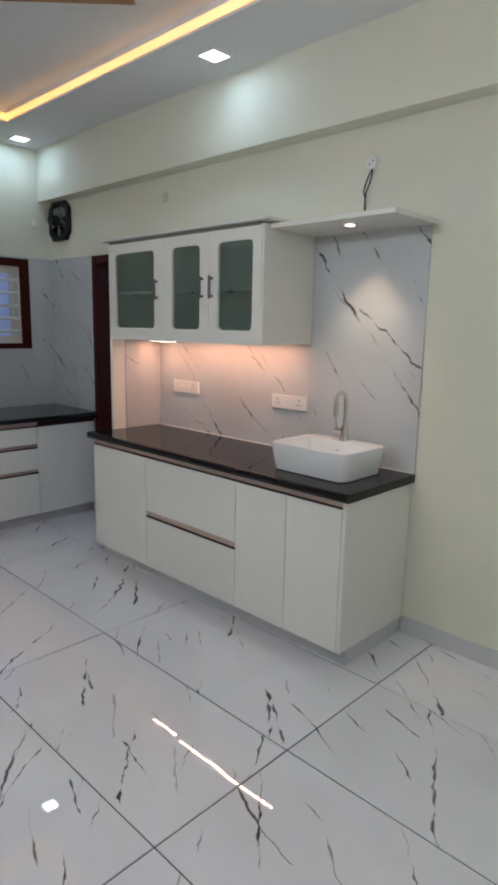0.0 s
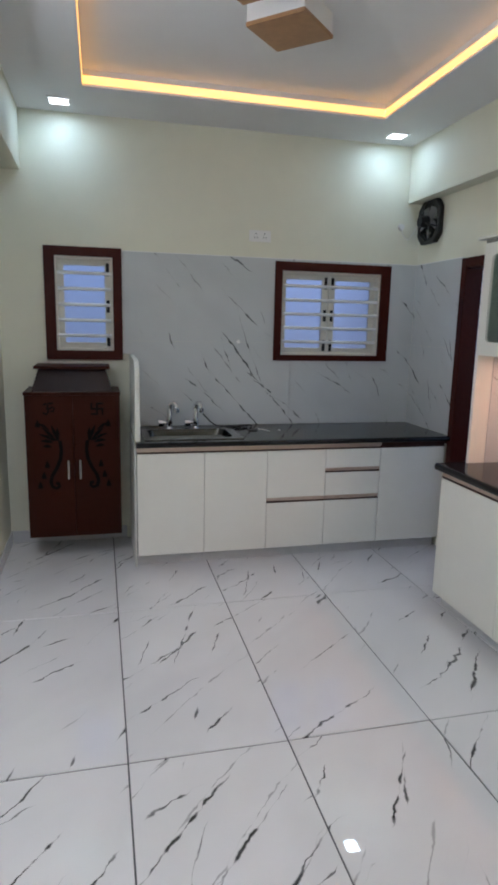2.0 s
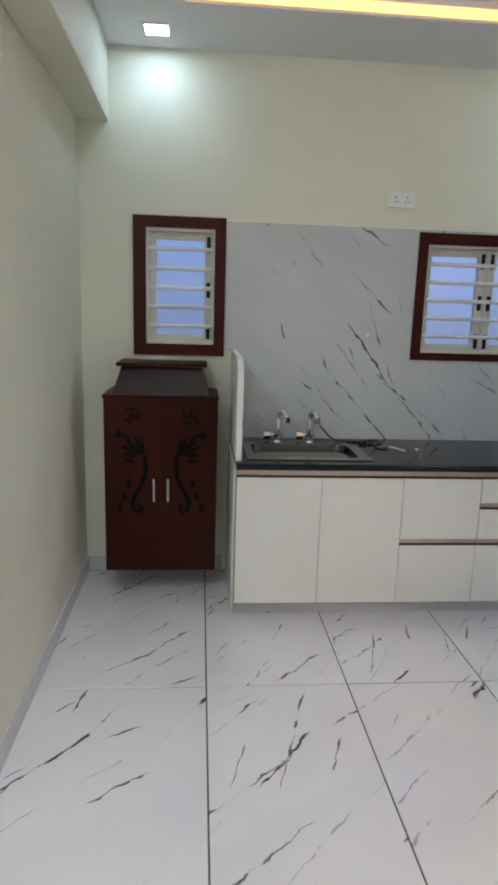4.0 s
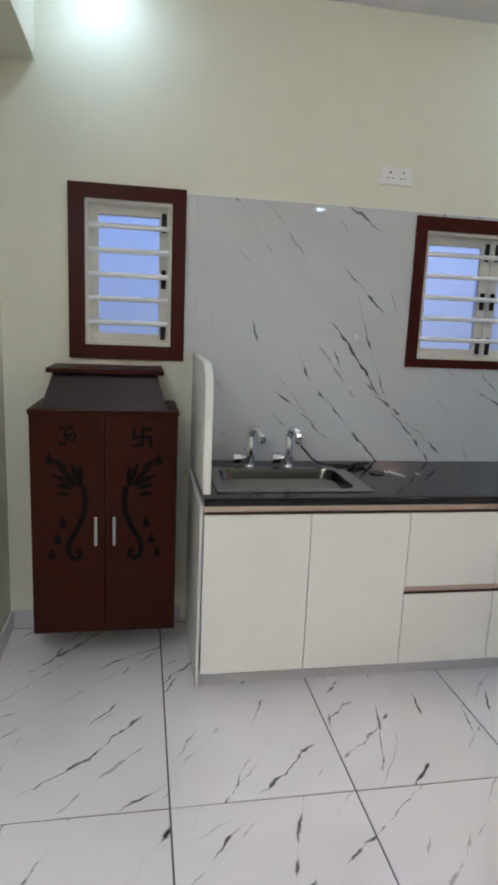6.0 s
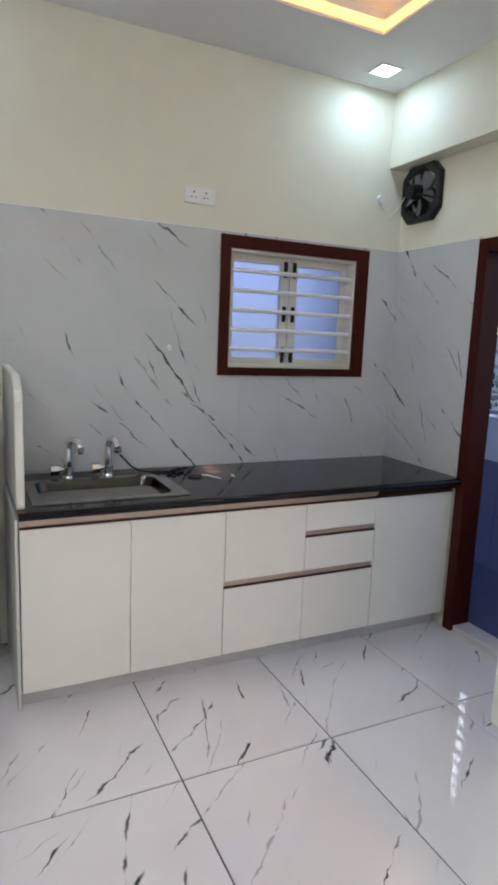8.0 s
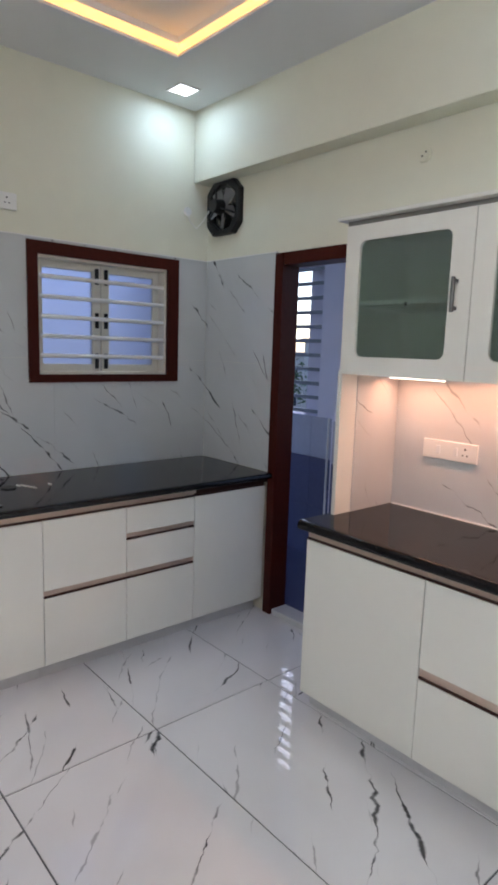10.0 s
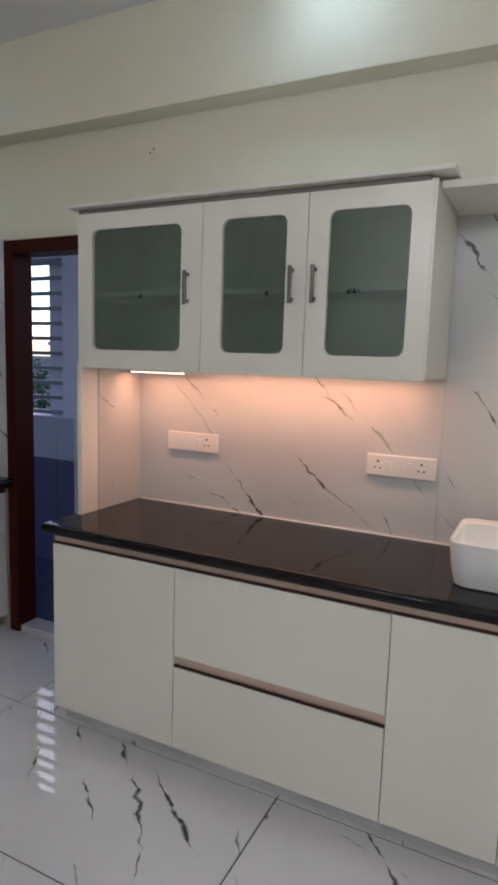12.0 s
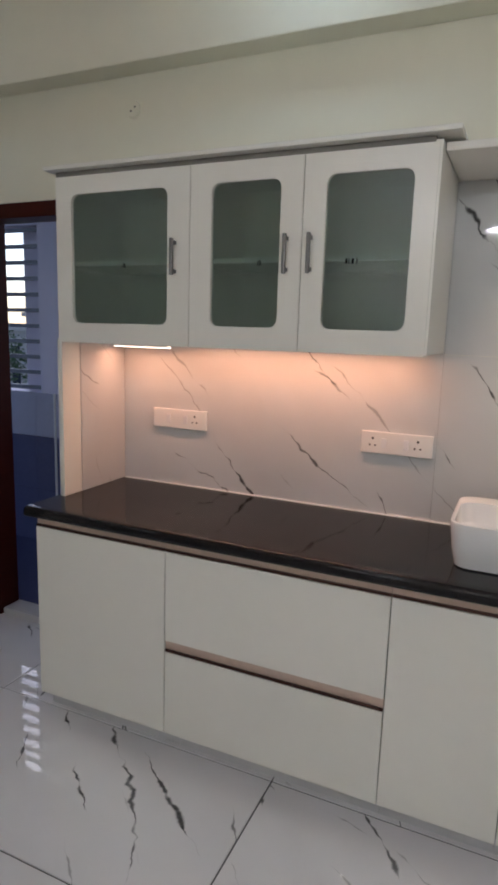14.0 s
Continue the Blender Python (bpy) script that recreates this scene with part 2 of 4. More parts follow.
def prism(outline, at, bm=None):
    """A solid from an outline: at(u, v, 0 or 1) gives the place on its two faces."""
    bm = bm or bmesh.new()
    a = [bm.verts.new(at(u, v, 0)) for u, v in outline]
    b = [bm.verts.new(at(u, v, 1)) for u, v in outline]
    bm.faces.new(a), bm.faces.new(b)
    for i in range(len(a)):
        j = (i + 1) % len(a)
        bm.faces.new((a[i], a[j], b[j], b[i]))
    return bm


def rounded(u0, u1, v0, v1, r, n=5):
    """Outline of a rectangle with round corners."""
    out = []
    for cu, cv, start in ((u1 - r, v1 - r, 0), (u0 + r, v1 - r, 90), (u0 + r, v0 + r, 180), (u1 - r, v0 + r, 270)):
        for k in range(n + 1):
            a = radians(start + 90 * k / n)
            out.append((cu + r * math.cos(a), cv + r * math.sin(a)))
    return out


def ring_panel(u0, u1, v0, v1, hole, at, n=5):
    """A board with a round-cornered hole (u0, u1, v0, v1, r) through it."""
    bm = bmesh.new()
    inner = rounded(*hole, n)
    corners = ((u1, v1), (u0, v1), (u0, v0), (u1, v0))
    for side in (0, 1):
        ins = [bm.verts.new(at(u, v, side)) for u, v in inner]
        outs = [bm.verts.new(at(u, v, side)) for u, v in corners]
        for c in range(4):
            s = c * (n + 1)
            for k in range(n):
                bm.faces.new((outs[c], ins[s + k], ins[s + k + 1]))
            d = (c + 1) % 4
            bm.faces.new((outs[c], ins[s + n], ins[d * (n + 1)], outs[d]))
        if side == 0:
            first = (ins, outs)
    for a, b in ((first[0], ins), (first[1], outs)):
        for i in range(len(a)):
            j = (i + 1) % len(a)
            bm.faces.new((a[i], a[j], b[j], b[i]))
    return bm


def holed(u0, u1, v0, v1, holes, put):
    """Cuts a rectangle into cells round its holes, and calls put(u0, u1, v0, v1) for each."""
    us = sorted({u0, u1, *[h[i] for h in holes for i in (0, 1) if u0 < h[i] < u1]})
    for a, b in zip(us, us[1:]):
        open_ = sorted((h[2], h[3]) for h in holes if h[0] < (a + b) / 2 < h[1])
        z = v0
        for lo, hi in open_:
            if lo > z:
                put(a, b, z, lo)
            z = max(z, hi)
        if z < v1:
            put(a, b, z, v1)


# ---- plan ----
XB, XF, YL, YR = -4.81, 2.6, -0.402, 2.60
ZC, ZT = 2.865, 2.955
BEAM_Z = 2.468
W1 = (-0.115, 0.390, 1.298, 2.042)
W2 = (1.475, 2.380, 1.304, 2.013)
DOOR = (-4.175, -3.365, -0.05, 2.020)
COVE = (-4.325, 1.30, 0.170, 2.040)


def structure(name, bm, mat, label, parent=None):
    ob = part(name, bm, mat, parent)
    return tagged(ob, label, name.split("_")[0], kind="structure")


# ---- walls ----
bm = bmesh.new()
holed(YL - 0.2, YR + 0.11, -0.2, 3.1, [W1, W2], lambda a, b, c, d: box(XB - 0.2, XB, a, b, c, d, bm=bm))
structure("wall_west", bm, paint, "cream painted wall above the sink counter, with two windows")
bm = bmesh.new()
holed(XB, XF, -0.2, 3.1, [DOOR], lambda a, b, c, d: box(a, b, YR, YR + 0.11, c, d, bm=bm))
structure("wall_north", bm, paint, "cream painted wall behind the wash basin, with a doorway")
structure("wall_south", box(XB, XF, YL - 0.2, YL, -0.2, 3.1), paint, "plain cream painted wall")
bm = bmesh.new()
holed(YL - 0.2, YR + 0.11, -0.2, 3.1, [], lambda a, b, c, d: box(XF, XF + 0.2, a, b, c, d, bm=bm))
structure("wall_east", bm, paint, "plain cream painted wall")
structure("beam_north", box(XB, XF, 2.49, YR, BEAM_Z, ZT, 0.004), paint, "cream painted beam along the top of the wall")
structure("beam_south", box(XB, XF, YL, -0.237, BEAM_Z + 0.03, ZT, 0.004), paint, "cream painted beam along the top of the wall")

# ---- ceiling with its recess ----
bm = bmesh.new()
holed(XB, XF, YL, YR, [COVE], lambda a, b, c, d: box(a, b, c, d, ZC, ZC + 0.2, bm=bm))
structure("ceiling", bm, ceiling_paint, "white false ceiling with a long recessed tray")
structure("ceiling_tray", box(COVE[0] - 0.1, COVE[1] + 0.1, COVE[2] - 0.1, COVE[3] + 0.1, ZT, ZT + 0.05), ceiling_paint, "white raised tray of the false ceiling")

cove = thing("cove_light", ((COVE[0] + COVE[1]) / 2, 1.1, ZT), "amber LED strip light round the ceiling tray", "cove light")
i, h = 0.004, 0.042
for a, b, c, d in ((COVE[0], COVE[0] + i, COVE[2], COVE[3]), (COVE[1] - i, COVE[1], COVE[2], COVE[3]),
                   (COVE[0], COVE[1], COVE[2], COVE[2] + i), (COVE[0], COVE[1], COVE[3] - i, COVE[3])):
    part("led_strip", box(a, b, c, d, ZC + 0.014, ZC + 0.014 + h), amber_glow, cove)


def ceiling_ornament(cx, cy, length, width, turn, label):
    o = thing("ceiling_ornament", (cx, cy, ZT), label, "ceiling ornament")
    m = Matrix.Translation((cx, cy, 0)) @ Matrix.Rotation(radians(turn), 4, "Z")
    for name, z0, z1, mat, grow in (("block", 2.868, ZT, ceiling_paint, 0.0), ("underside", 2.85, 2.868, light_wood, 0.003)):
        b = box(-length / 2 - grow, length / 2 + grow, -width / 2 - grow, width / 2 + grow, z0, z1, 0.002)
        b.transform(m)
        part(name, b, mat, o)


ceiling_ornament(-3.35, 1.10, 0.285, 0.285, 45, "small square white ceiling block with an oak underside")
ceiling_ornament(-2.665, 1.175, 1.19, 0.25, 45, "long white ceiling block with an oak underside")

# ---- floor ----
structure("floor", box(XB - 0.2, XF, YL - 0.1, YR + 0.11, -0.2, -0.004), grout, "large white marble-look floor tiles with grey joints")
structure("skirting_north", box(-1.375, XF, YR - 0.010, YR, 0, 0.088, 0.002), skirting_tile, "grey tile skirting along the wall")
structure("skirting_south", box(XB, XF, YL, YL + 0.010, 0, 0.088, 0.002), skirting_tile, "grey tile skirting along the wall")
structure("skirting_west", box(XB, XB + 0.010, YL + 0.012, 0.40, 0, 0.088, 0.002), skirting_tile, "grey tile skirting along the wall")

# ---- lamps ----
def led_panel(x, y):
    p = thing("ceiling_downlight", (x, y, ZC), "square cool white LED downlight in the ceiling", "downlight", "ceiling downlights")
    part("bezel", ring_panel(x - 0.066, x + 0.066, y - 0.066, y + 0.066, (x - 0.056, x + 0.056, y - 0.056, y + 0.056, 0.004),
                             lambda u, v, s: (u, v, ZC - 0.001 - 0.007 * s)), white_plastic, p)
    part("diffuser", box(x - 0.057, x + 0.057, y - 0.057, y + 0.057, ZC - 0.006, ZC - 0.001), panel_glow, p)
    return p


first = led_panel(-4.60, 2.262)
for x, y in ((-4.60, 0.028), (-2.46, 2.262), (-2.46, 0.028), (-0.32, 2.262), (-0.32, 0.028), (1.82, 2.262), (1.82, 0.028)):
    copy_thing(first, pose(x, y, ZC))
for x in (-4.60, -2.46, -0.32, 1.82):
    for y in (2.262, 0.028):
        area_lamp("downlight_beam", (x, y, ZC - 0.012), (x, y, 0), 0.11, 0.11, PANEL_W, COOL)


def tube_lamp(x0, x1):
    t = thing("tube_light", ((x0 + x1) / 2, YL, 2.30), "slim white LED tube light on the wall", "tube light", "tube lights")
    part("batten", box(x0, x1, YL, YL + 0.022, 2.285, 2.318, 0.003), white_plastic, t)
    part("tube", rod((x0 + 0.015, YL + 0.036, 2.302), (x1 - 0.015, YL + 0.036, 2.302), 0.013, seg=12), tube_glow, t)
    for a in (x0, x1 - 0.015):
        part("end_cap", box(a, a + 0.015, YL + 0.022, YL + 0.052, 2.286, 2.318, 0.003), white_plastic, t)


tube_lamp(-2.93, -2.33)
tube_lamp(-2.15, -0.95)
# unseen extra tube, added to brighten the east end of the room
tube_lamp(0.30, 1.50)

# ---- windows ----
def window(name, box_, inner, sashes, label):
    y0, y1, z0, z1 = box_
    a, b, c, d = inner
    w = thing(name, (XB, (y0 + y1) / 2, z0), label, "window", kind="structure")
    f = part("window_frame", ring_panel(y0, y1, z0, z1, (a, b, c, d, 0.002), lambda u, v, s: (XB + 0.022 - 0.11 * s, u, v), 1), wood_frame, w, "red-brown painted wooden frame")
    part("lining", ring_panel(a - 0.004, b + 0.004, c - 0.004, d + 0.004, (a + 0.014, b - 0.014, c + 0.014, d - 0.014, 0.002),
                              lambda u, v, s: (XB + 0.004 - 0.10 * s, u, v), 1), cream_metal, w, "cream steel lining")
    for k in range(5):
        z = d - (d - c) * (0.172 + 0.167 * k)
        part("grille_rod", rod((XB - 0.010, a + 0.008, z), (XB - 0.010, b - 0.008, z), 0.0115), grille_white, w, smooth=True)
    for s0, s1, latch in sashes:
        r = 0.047
        sash = part("sash", ring_panel(s0, s1, c + 0.006, d - 0.006, (s0 + r, s1 - r, c + 0.053, d - 0.052, 0.003),
                                       lambda u, v, s: (XB - 0.062 - 0.030 * s, u, v), 1), cream_metal, w, "cream steel casement sash")
        pane = part("pane", box(XB - 0.080, XB - 0.074, s0 + r - 0.005, s1 - r + 0.005, c + 0.048, d - 0.047), frosted, sash, "frosted bluish glass pane")
        pane.visible_shadow = False
        for z in (c + 0.07, (c + d) / 2 - 0.01, d - 0.075):
            part("latch", box(XB - 0.061, XB - 0.052, latch - 0.011, latch + 0.011, z - 0.042, z + 0.042, 0.003), dark_plastic, sash)
    return w


window("window_1", W1, (-0.046, 0.330, 1.360, 1.982), [(-0.040, 0.325, 0.297)], "small window with red-brown frame, white rods and frosted glass")
window("window_2", W2, (1.530, 2.304, 1.346, 1.950), [(1.536, 1.913, 1.890), (1.920, 2.298, 1.945)], "double casement window with red-brown frame and white rods")

# ---- doorway ----
dx0, dx1, _, dz = DOOR
door = thing("door_1", ((dx0 + dx1) / 2, YR, 0), "open doorway with a red-brown wooden frame", "door", kind="structure")
fy0, fy1 = YR - 0.020, YR + 0.106
part("jamb", box(dx0, dx0 + 0.060, fy0, fy1, 0.0, dz, 0.003), wood_frame, door)
part("jamb", box(dx1 - 0.065, dx1, fy0, fy1, 0.0, dz, 0.003), wood_frame, door)
part("head", box(dx0 + 0.065, dx1 - 0.065, fy0, fy1, dz - 0.065, dz, 0.003), wood_frame, door)
part("threshold", box(dx0 + 0.065, dx1 - 0.065, fy0 + 0.012, fy1, -0.004, 0.035, 0.004), skirting_tile, door, "grey stone threshold")

# ---- utility balcony beyond the doorway ----
UY, UX0, UX1 = 3.60, -5.70, -4.50
GR = (-5.60, -4.755, 1.035, 2.13)
# inferred second opening; unseen stretch to the east added to let in sky light
GR2 = (-4.28, -1.35, 1.035, 2.70)
BX1 = -1.10
bm = bmesh.new()
holed(UX0 - 0.1, BX1, -0.2, 2.9, [GR, GR2], lambda a, b, c, d: box(a, b, UY, UY + 0.12, c, d, bm=bm))
structure("wall_balcony", bm, lilac_paint, "lilac painted balcony wall with a barred opening")
structure("wall_balcony_end", box(UX0 - 0.1, UX0, YR + 0.11, UY, -0.2, 2.9), lilac_paint, "lilac painted balcony end wall")
structure("wall_balcony_side", box(BX1 - 0.1, BX1, YR + 0.11, UY, -0.2, 2.9), lilac_paint, "lilac painted balcony end wall")
structure("pier", box(-4.52, -4.30, UY - 0.10, UY, -0.02, 2.8), lilac_paint, "lilac painted pier beside the barred opening")
structure("ceiling_balcony", box(UX0 - 0.1, BX1, YR + 0.11, UY + 0.12, 2.8, 2.9), ceiling_paint, "white balcony ceiling")
structure("floor_balcony", box(UX0 - 0.1, BX1, YR + 0.11, UY, -0.2, -0.02), navy_tile, "dark blue tiled balcony floor")
dado = thing("wall_tiling", (-4.4, UY, 0), "grey over dark blue wall tiles on the balcony", "wall tiles", kind="structure")
for k in range(9):
    a = -5.70 + 0.3 * k
    y = UY - (0.112 if -4.52 < a + 0.15 < -4.30 else 0.012)
    part("tile", box(a + 0.001, a + 0.299, y, y + 0.011, 0.735, 1.033, 0.001), grey_tile, dado)
    for z in (-0.02, 0.357):
        part("tile", box(a + 0.001, a + 0.299, y, y + 0.011, z, z + 0.375, 0.001), navy_tile, dado)
for G, posts in ((GR, (GR[0] + 0.012, -5.16, GR[1] - 0.014)), (GR2, (GR2[0] + 0.012, -3.30, -2.32, GR2[1] - 0.014))):
  grille = thing("window_grille", ((G[0] + G[1]) / 2, UY, G[2]), "grey painted steel grille with flat horizontal bars", "grille", "balcony grilles")
  for k in range(int((G[3] - G[2]) / 0.104) + 1):
    z = G[2] + 0.03 + 0.104 * k
    part("bar", box(G[0], G[1], UY + 0.02, UY + 0.045, z - 0.012, z + 0.014, 0.002), grille_dark, grille)
  for x in posts:
    part("upright", box(x - 0.012, x + 0.014, UY + 0.045, UY + 0.06, G[2], G[3], 0.002), grille_dark, grille)
pipe = part("drain_pipe", rod((-4.60, UY - 0.045, -0.02), (-4.60, UY - 0.045, 1.04), 0.008), white_plastic, smooth=True)
structure("pier_outside", box(-4.99, -4.70, UY + 0.121, UY + 0.30, -6.0, 3.2), lilac_paint, "pale painted pier standing outside the barred opening")
low = part("drain_pipe", rod((-5.045, UY - 0.026, -0.02), (-5.045, UY - 0.026, 0.82), 0.010), white_plastic, smooth=True)
tagged(low, "short white plastic pipe up the tiled balcony wall", "pipe")
tagged(pipe, "thin white plastic water pipe up the balcony wall", "pipe")

# ---- distance seen through the grille ----
bm = box(-400, 400, -400, 400, -6.2, -6.0)
structure("ground", bm, soil, "bare earth ground far below")


def far_building(x, y, w, d, h):
    b = thing("apartment_building", (x, y, -6), "pale rendered apartment block seen far off through bars", "building", "far buildings")
    part("wall", box(x - w / 2, x + w / 2, y, y + d, -6, -6 + h), render_wall, b)
    part("roof", box(x - w / 2 - 0.3, x + w / 2 + 0.3, y - 0.3, y + d + 0.3, -6 + h, -5.6 + h), render_wall, b)
    for i in range(int(w / 3)):
        for j in range(int(h / 3)):
            cx = x - w / 2 + 1.5 + 3 * i
            part("window", box(cx - 0.6, cx + 0.6, y - 0.06, y, -5 + 3 * j, -3.6 + 3 * j), dark_pane, b)


far_building(-42, 48, 12, 8, 8.5)
far_building(-58, 52, 12, 8, 7.0)
rng = random.Random(4)
for tx, ty in ((-30, 34), (-36, 33), (-41, 37), (-25, 31), (-47, 36)):
    t = thing("tree", (tx, ty, -6), "leafy green tree seen far off through bars", "tree", "far trees")
    part("trunk", rod((tx, ty, -6), (tx + 0.2, ty, -2), 0.22, 0.12), wood_frame, t)
    bm = bmesh.new()
    for _ in range(750):
        v = Vector((rng.gauss(0, 1), rng.gauss(0, 1), rng.gauss(0, 0.8)))
        v = v.normalized() * (1.0 + rng.random() * 1.5)
        c = Vector((tx, ty, -1.0)) + v
        p = [c + Vector((rng.uniform(-0.2, 0.2), rng.uniform(-0.2, 0.2), rng.uniform(-0.16, 0.16))) for _ in range(4)]
        bm.faces.new([bm.verts.new(q) for q in p])
    part("crown", bm, leaf, t)

# ---- base cabinets ----
def front(name, parent, at, u0, u1, v0, v1, t=0.018):
    """A door or drawer front; at(u, v, s) places it, s from 0 at its face to 1 at its back."""
    g = 0.0015
    bm = bmesh.new()
    a, b = Vector(at(u0 + g, v0 + g, 0)), Vector(at(u1 - g, v1 - g, 1))
    box(a.x, b.x, a.y, b.y, a.z, b.z, 0.0012, bm, 1)
    return part(name, bm, laminate, parent)


def pull(parent, at, u0, u1, v0, v1, metal, name="pull_profile"):
    """A hollow metal finger pull: a back web with a lip above and below."""
    bm = bmesh.new()
    for s0, s1, a, b in ((0.40, 1.0, v0 + 0.006, v1 - 0.005), (0.25, 1.0, v1 - 0.004, v1)):
        p, q = Vector(at(u0, a, s0)), Vector(at(u1, b, s1))
        box(p.x, q.x, p.y, q.y, p.z, q.z, 0, bm)
    web = part(name, bm, metal, parent, "champagne metal finger pull" if metal is profile_metal else "dark brown finger pull")
    p, q = Vector(at(u0, v0, 0.04)), Vector(at(u1, v0 + 0.008, 0.6))
    part("lip", box(p.x, q.x, p.y, q.y, p.z, q.z, 0.001, seg=1), lip_brown, web, "dark brown lower lip")
    return web


def cabinet(at, u0, u1, fronts, pulls, depth, label, group, z0=0.082, z1=0.787, metal=None):
    """fronts: (name, v0, v1); pulls: (v0, v1). at(u, v, s) with s = 1 at 0.022 m behind the face."""
    p = Vector(at((u0 + u1) / 2, 0, depth / 0.022))
    c = thing("base_cabinet", (p.x, p.y, 0), label, "cabinet", group)
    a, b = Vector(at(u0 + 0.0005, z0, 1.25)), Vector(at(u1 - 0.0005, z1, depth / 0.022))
    # body coloured dark so the gaps between the fronts look shaded
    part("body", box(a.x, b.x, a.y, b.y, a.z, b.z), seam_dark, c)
    a, b = Vector(at(u0 + 0.0005, 0, 3.0)), Vector(at(u1 - 0.0005, z0, depth / 0.022))
    part("plinth", box(a.x, b.x, a.y, b.y, a.z, b.z), skirting_tile, c, "grey plinth")
    for name, v0, v1 in fronts:
        front(name, c, at, u0, u1, v0, v1)
    for v0, v1 in pulls:
        pull(c, at, u0 + 0.001, u1 - 0.001, v0, v1, metal or profile_metal)
    return c


FX, FY = -4.182, 2.052
west = lambda u, v, s: (FX - 0.022 * s, u, v)
north = lambda u, v, s: (u, FY + 0.022 * s, v)
TOP = (0.752, 0.787)
gw, gn = "base cabinets under the sink counter", "base cabinets under the basin counter"
for u0, u1 in ((0.442, 0.868), (0.868, 1.285)):
    cabinet(west, u0, u1, [("door", 0.082, 0.752)], [TOP], 0.60, "white laminate base cabinet with one plain door", gw)
cabinet(west, 1.285, 1.692, [("drawer", 0.082, 0.398), ("drawer", 0.430, 0.752)], [TOP, (0.398, 0.430)], 0.60, "white base cabinet with two drawers and bronze pulls", gw)
cabinet(west, 1.692, 2.088, [("drawer", 0.082, 0.398), ("drawer", 0.430, 0.592), ("drawer", 0.622, 0.752)], [TOP, (0.398, 0.430), (0.592, 0.622)], 0.60,
        "white base cabinet with three drawers and bronze pulls", gw)
cabinet(west, 2.088, 2.575, [("door", 0.082, 0.752)], [TOP], 0.60, "white laminate corner base cabinet with one plain door", gw, metal=lip_brown)
cabinet(north, -3.352, -2.794, [("door", 0.082, 0.752)], [(0.752, 0.790)], 0.53, "white laminate base cabinet with one plain door", gn)
cabinet(north, -2.794, -2.043, [("drawer", 0.082, 0.392), ("drawer", 0.431, 0.752)], [(0.752, 0.790), (0.392, 0.431)], 0.53, "wide white base cabinet with two deep drawers", gn)
cabinet(north, -2.043, -1.708, [("door", 0.082, 0.752)], [(0.752, 0.790)], 0.53, "narrow white laminate base cabinet under the basin", gn)
c = cabinet(north, -1.708, -1.395, [("door", 0.082, 0.752)], [(0.752, 0.790)], 0.53, "narrow white laminate base cabinet at the counter's end", gn)
part("side_panel", box(-1.395, -1.377, FY + 0.004, YR - 0.002, 0.084, 0.787, 0.001), laminate, c)
part("plinth", box(-1.395, -1.387, FY + 0.066, YR - 0.012, 0.0, 0.084), skirting_tile, c)

def bullnose(depth, z0, z1, at, r=0.016):
    """A counter's front edge, flat behind and rounded in front; at(d, z, 0 or 1) places it."""
    outline = [(0, z0)]
    for cz, start in ((z0 + r, -90), (z1 - r, 0)):
        outline += [(depth - r + r * math.cos(radians(start + 15 * k)), cz + r * math.sin(radians(start + 15 * k))) for k in range(7)]
    return prism(outline + [(0, z1)], at)


# ---- sink counter, with a cut-out for the bowl ----
SK = (-4.62, -4.25, 0.530, 1.085)
bm = bmesh.new()
holed(-4.80, -4.172, 0.436, 2.588, [(SK[0] + 0.003, SK[1] - 0.003, SK[2] + 0.003, SK[3] - 0.003)], lambda a, b, c, d: box(a, b, c, d, 0.796, 0.828, bm=bm))
bmesh.ops.remove_doubles(bm, verts=bm.verts, dist=0.0001)
counter = part("sink_counter", bm, granite)
tagged(counter, "polished black granite counter along the window wall", "counter")
part("front_edge", bullnose(0.040, 0.796, 0.828, lambda d, z, s: (-4.172 + d, 0.436 + 2.152 * s, z)), granite, counter, smooth=True)
part("apron", box(-4.200, -4.172, 0.4415, 2.086, 0.7725, 0.7955), profile_metal, counter, "champagne metal strip under the granite")
part("apron", box(-4.200, -4.174, 2.088, 2.585, 0.7725, 0.7955), lip_brown, counter, "dark brown strip under the granite")

side = part("basin_counter", box(-3.377, -1.353, 2.062, 2.586, 0.790, 0.830), granite)
part("front_edge", bullnose(0.043, 0.790, 0.830, lambda d, z, s: (-3.377 + 2.024 * s, 2.062 - d, z)), granite, side, smooth=True)
tagged(side, "polished black granite counter holding the wash basin", "counter")

# ---- low partition beside the shrine cabinet ----
outline = [(-4.799, 0.8285), (-4.190, 0.8285), (-4.190, 1.235), (-4.205, 1.275), (-4.26, 1.315), (-4.30, 1.328), (-4.799, 1.338)]
wing = part("partition_slab", prism(outline, lambda u, v, s: (u, 0.434 + 0.032 * s, v)), carcass_white)
bmod = wing.modifiers.new("bevel", "BEVEL")
bmod.width, bmod.segments, bmod.limit_method = 0.006, 2, "ANGLE"
tagged(wing, "white upright partition slab standing on the counter's end", "partition")
end = part("cabinet_end_board", box(-4.808, -4.205, 0.428, 0.440, 0.0, 0.786, 0.003), carcass_white)
tagged(end, "white upright board closing the row of sink cabinets", "board")

# ---- sink, taps and clutter ----
sink = thing("kitchen_sink", (-4.435, 0.81, 0.828), "stainless steel kitchen sink set in black granite", "sink")
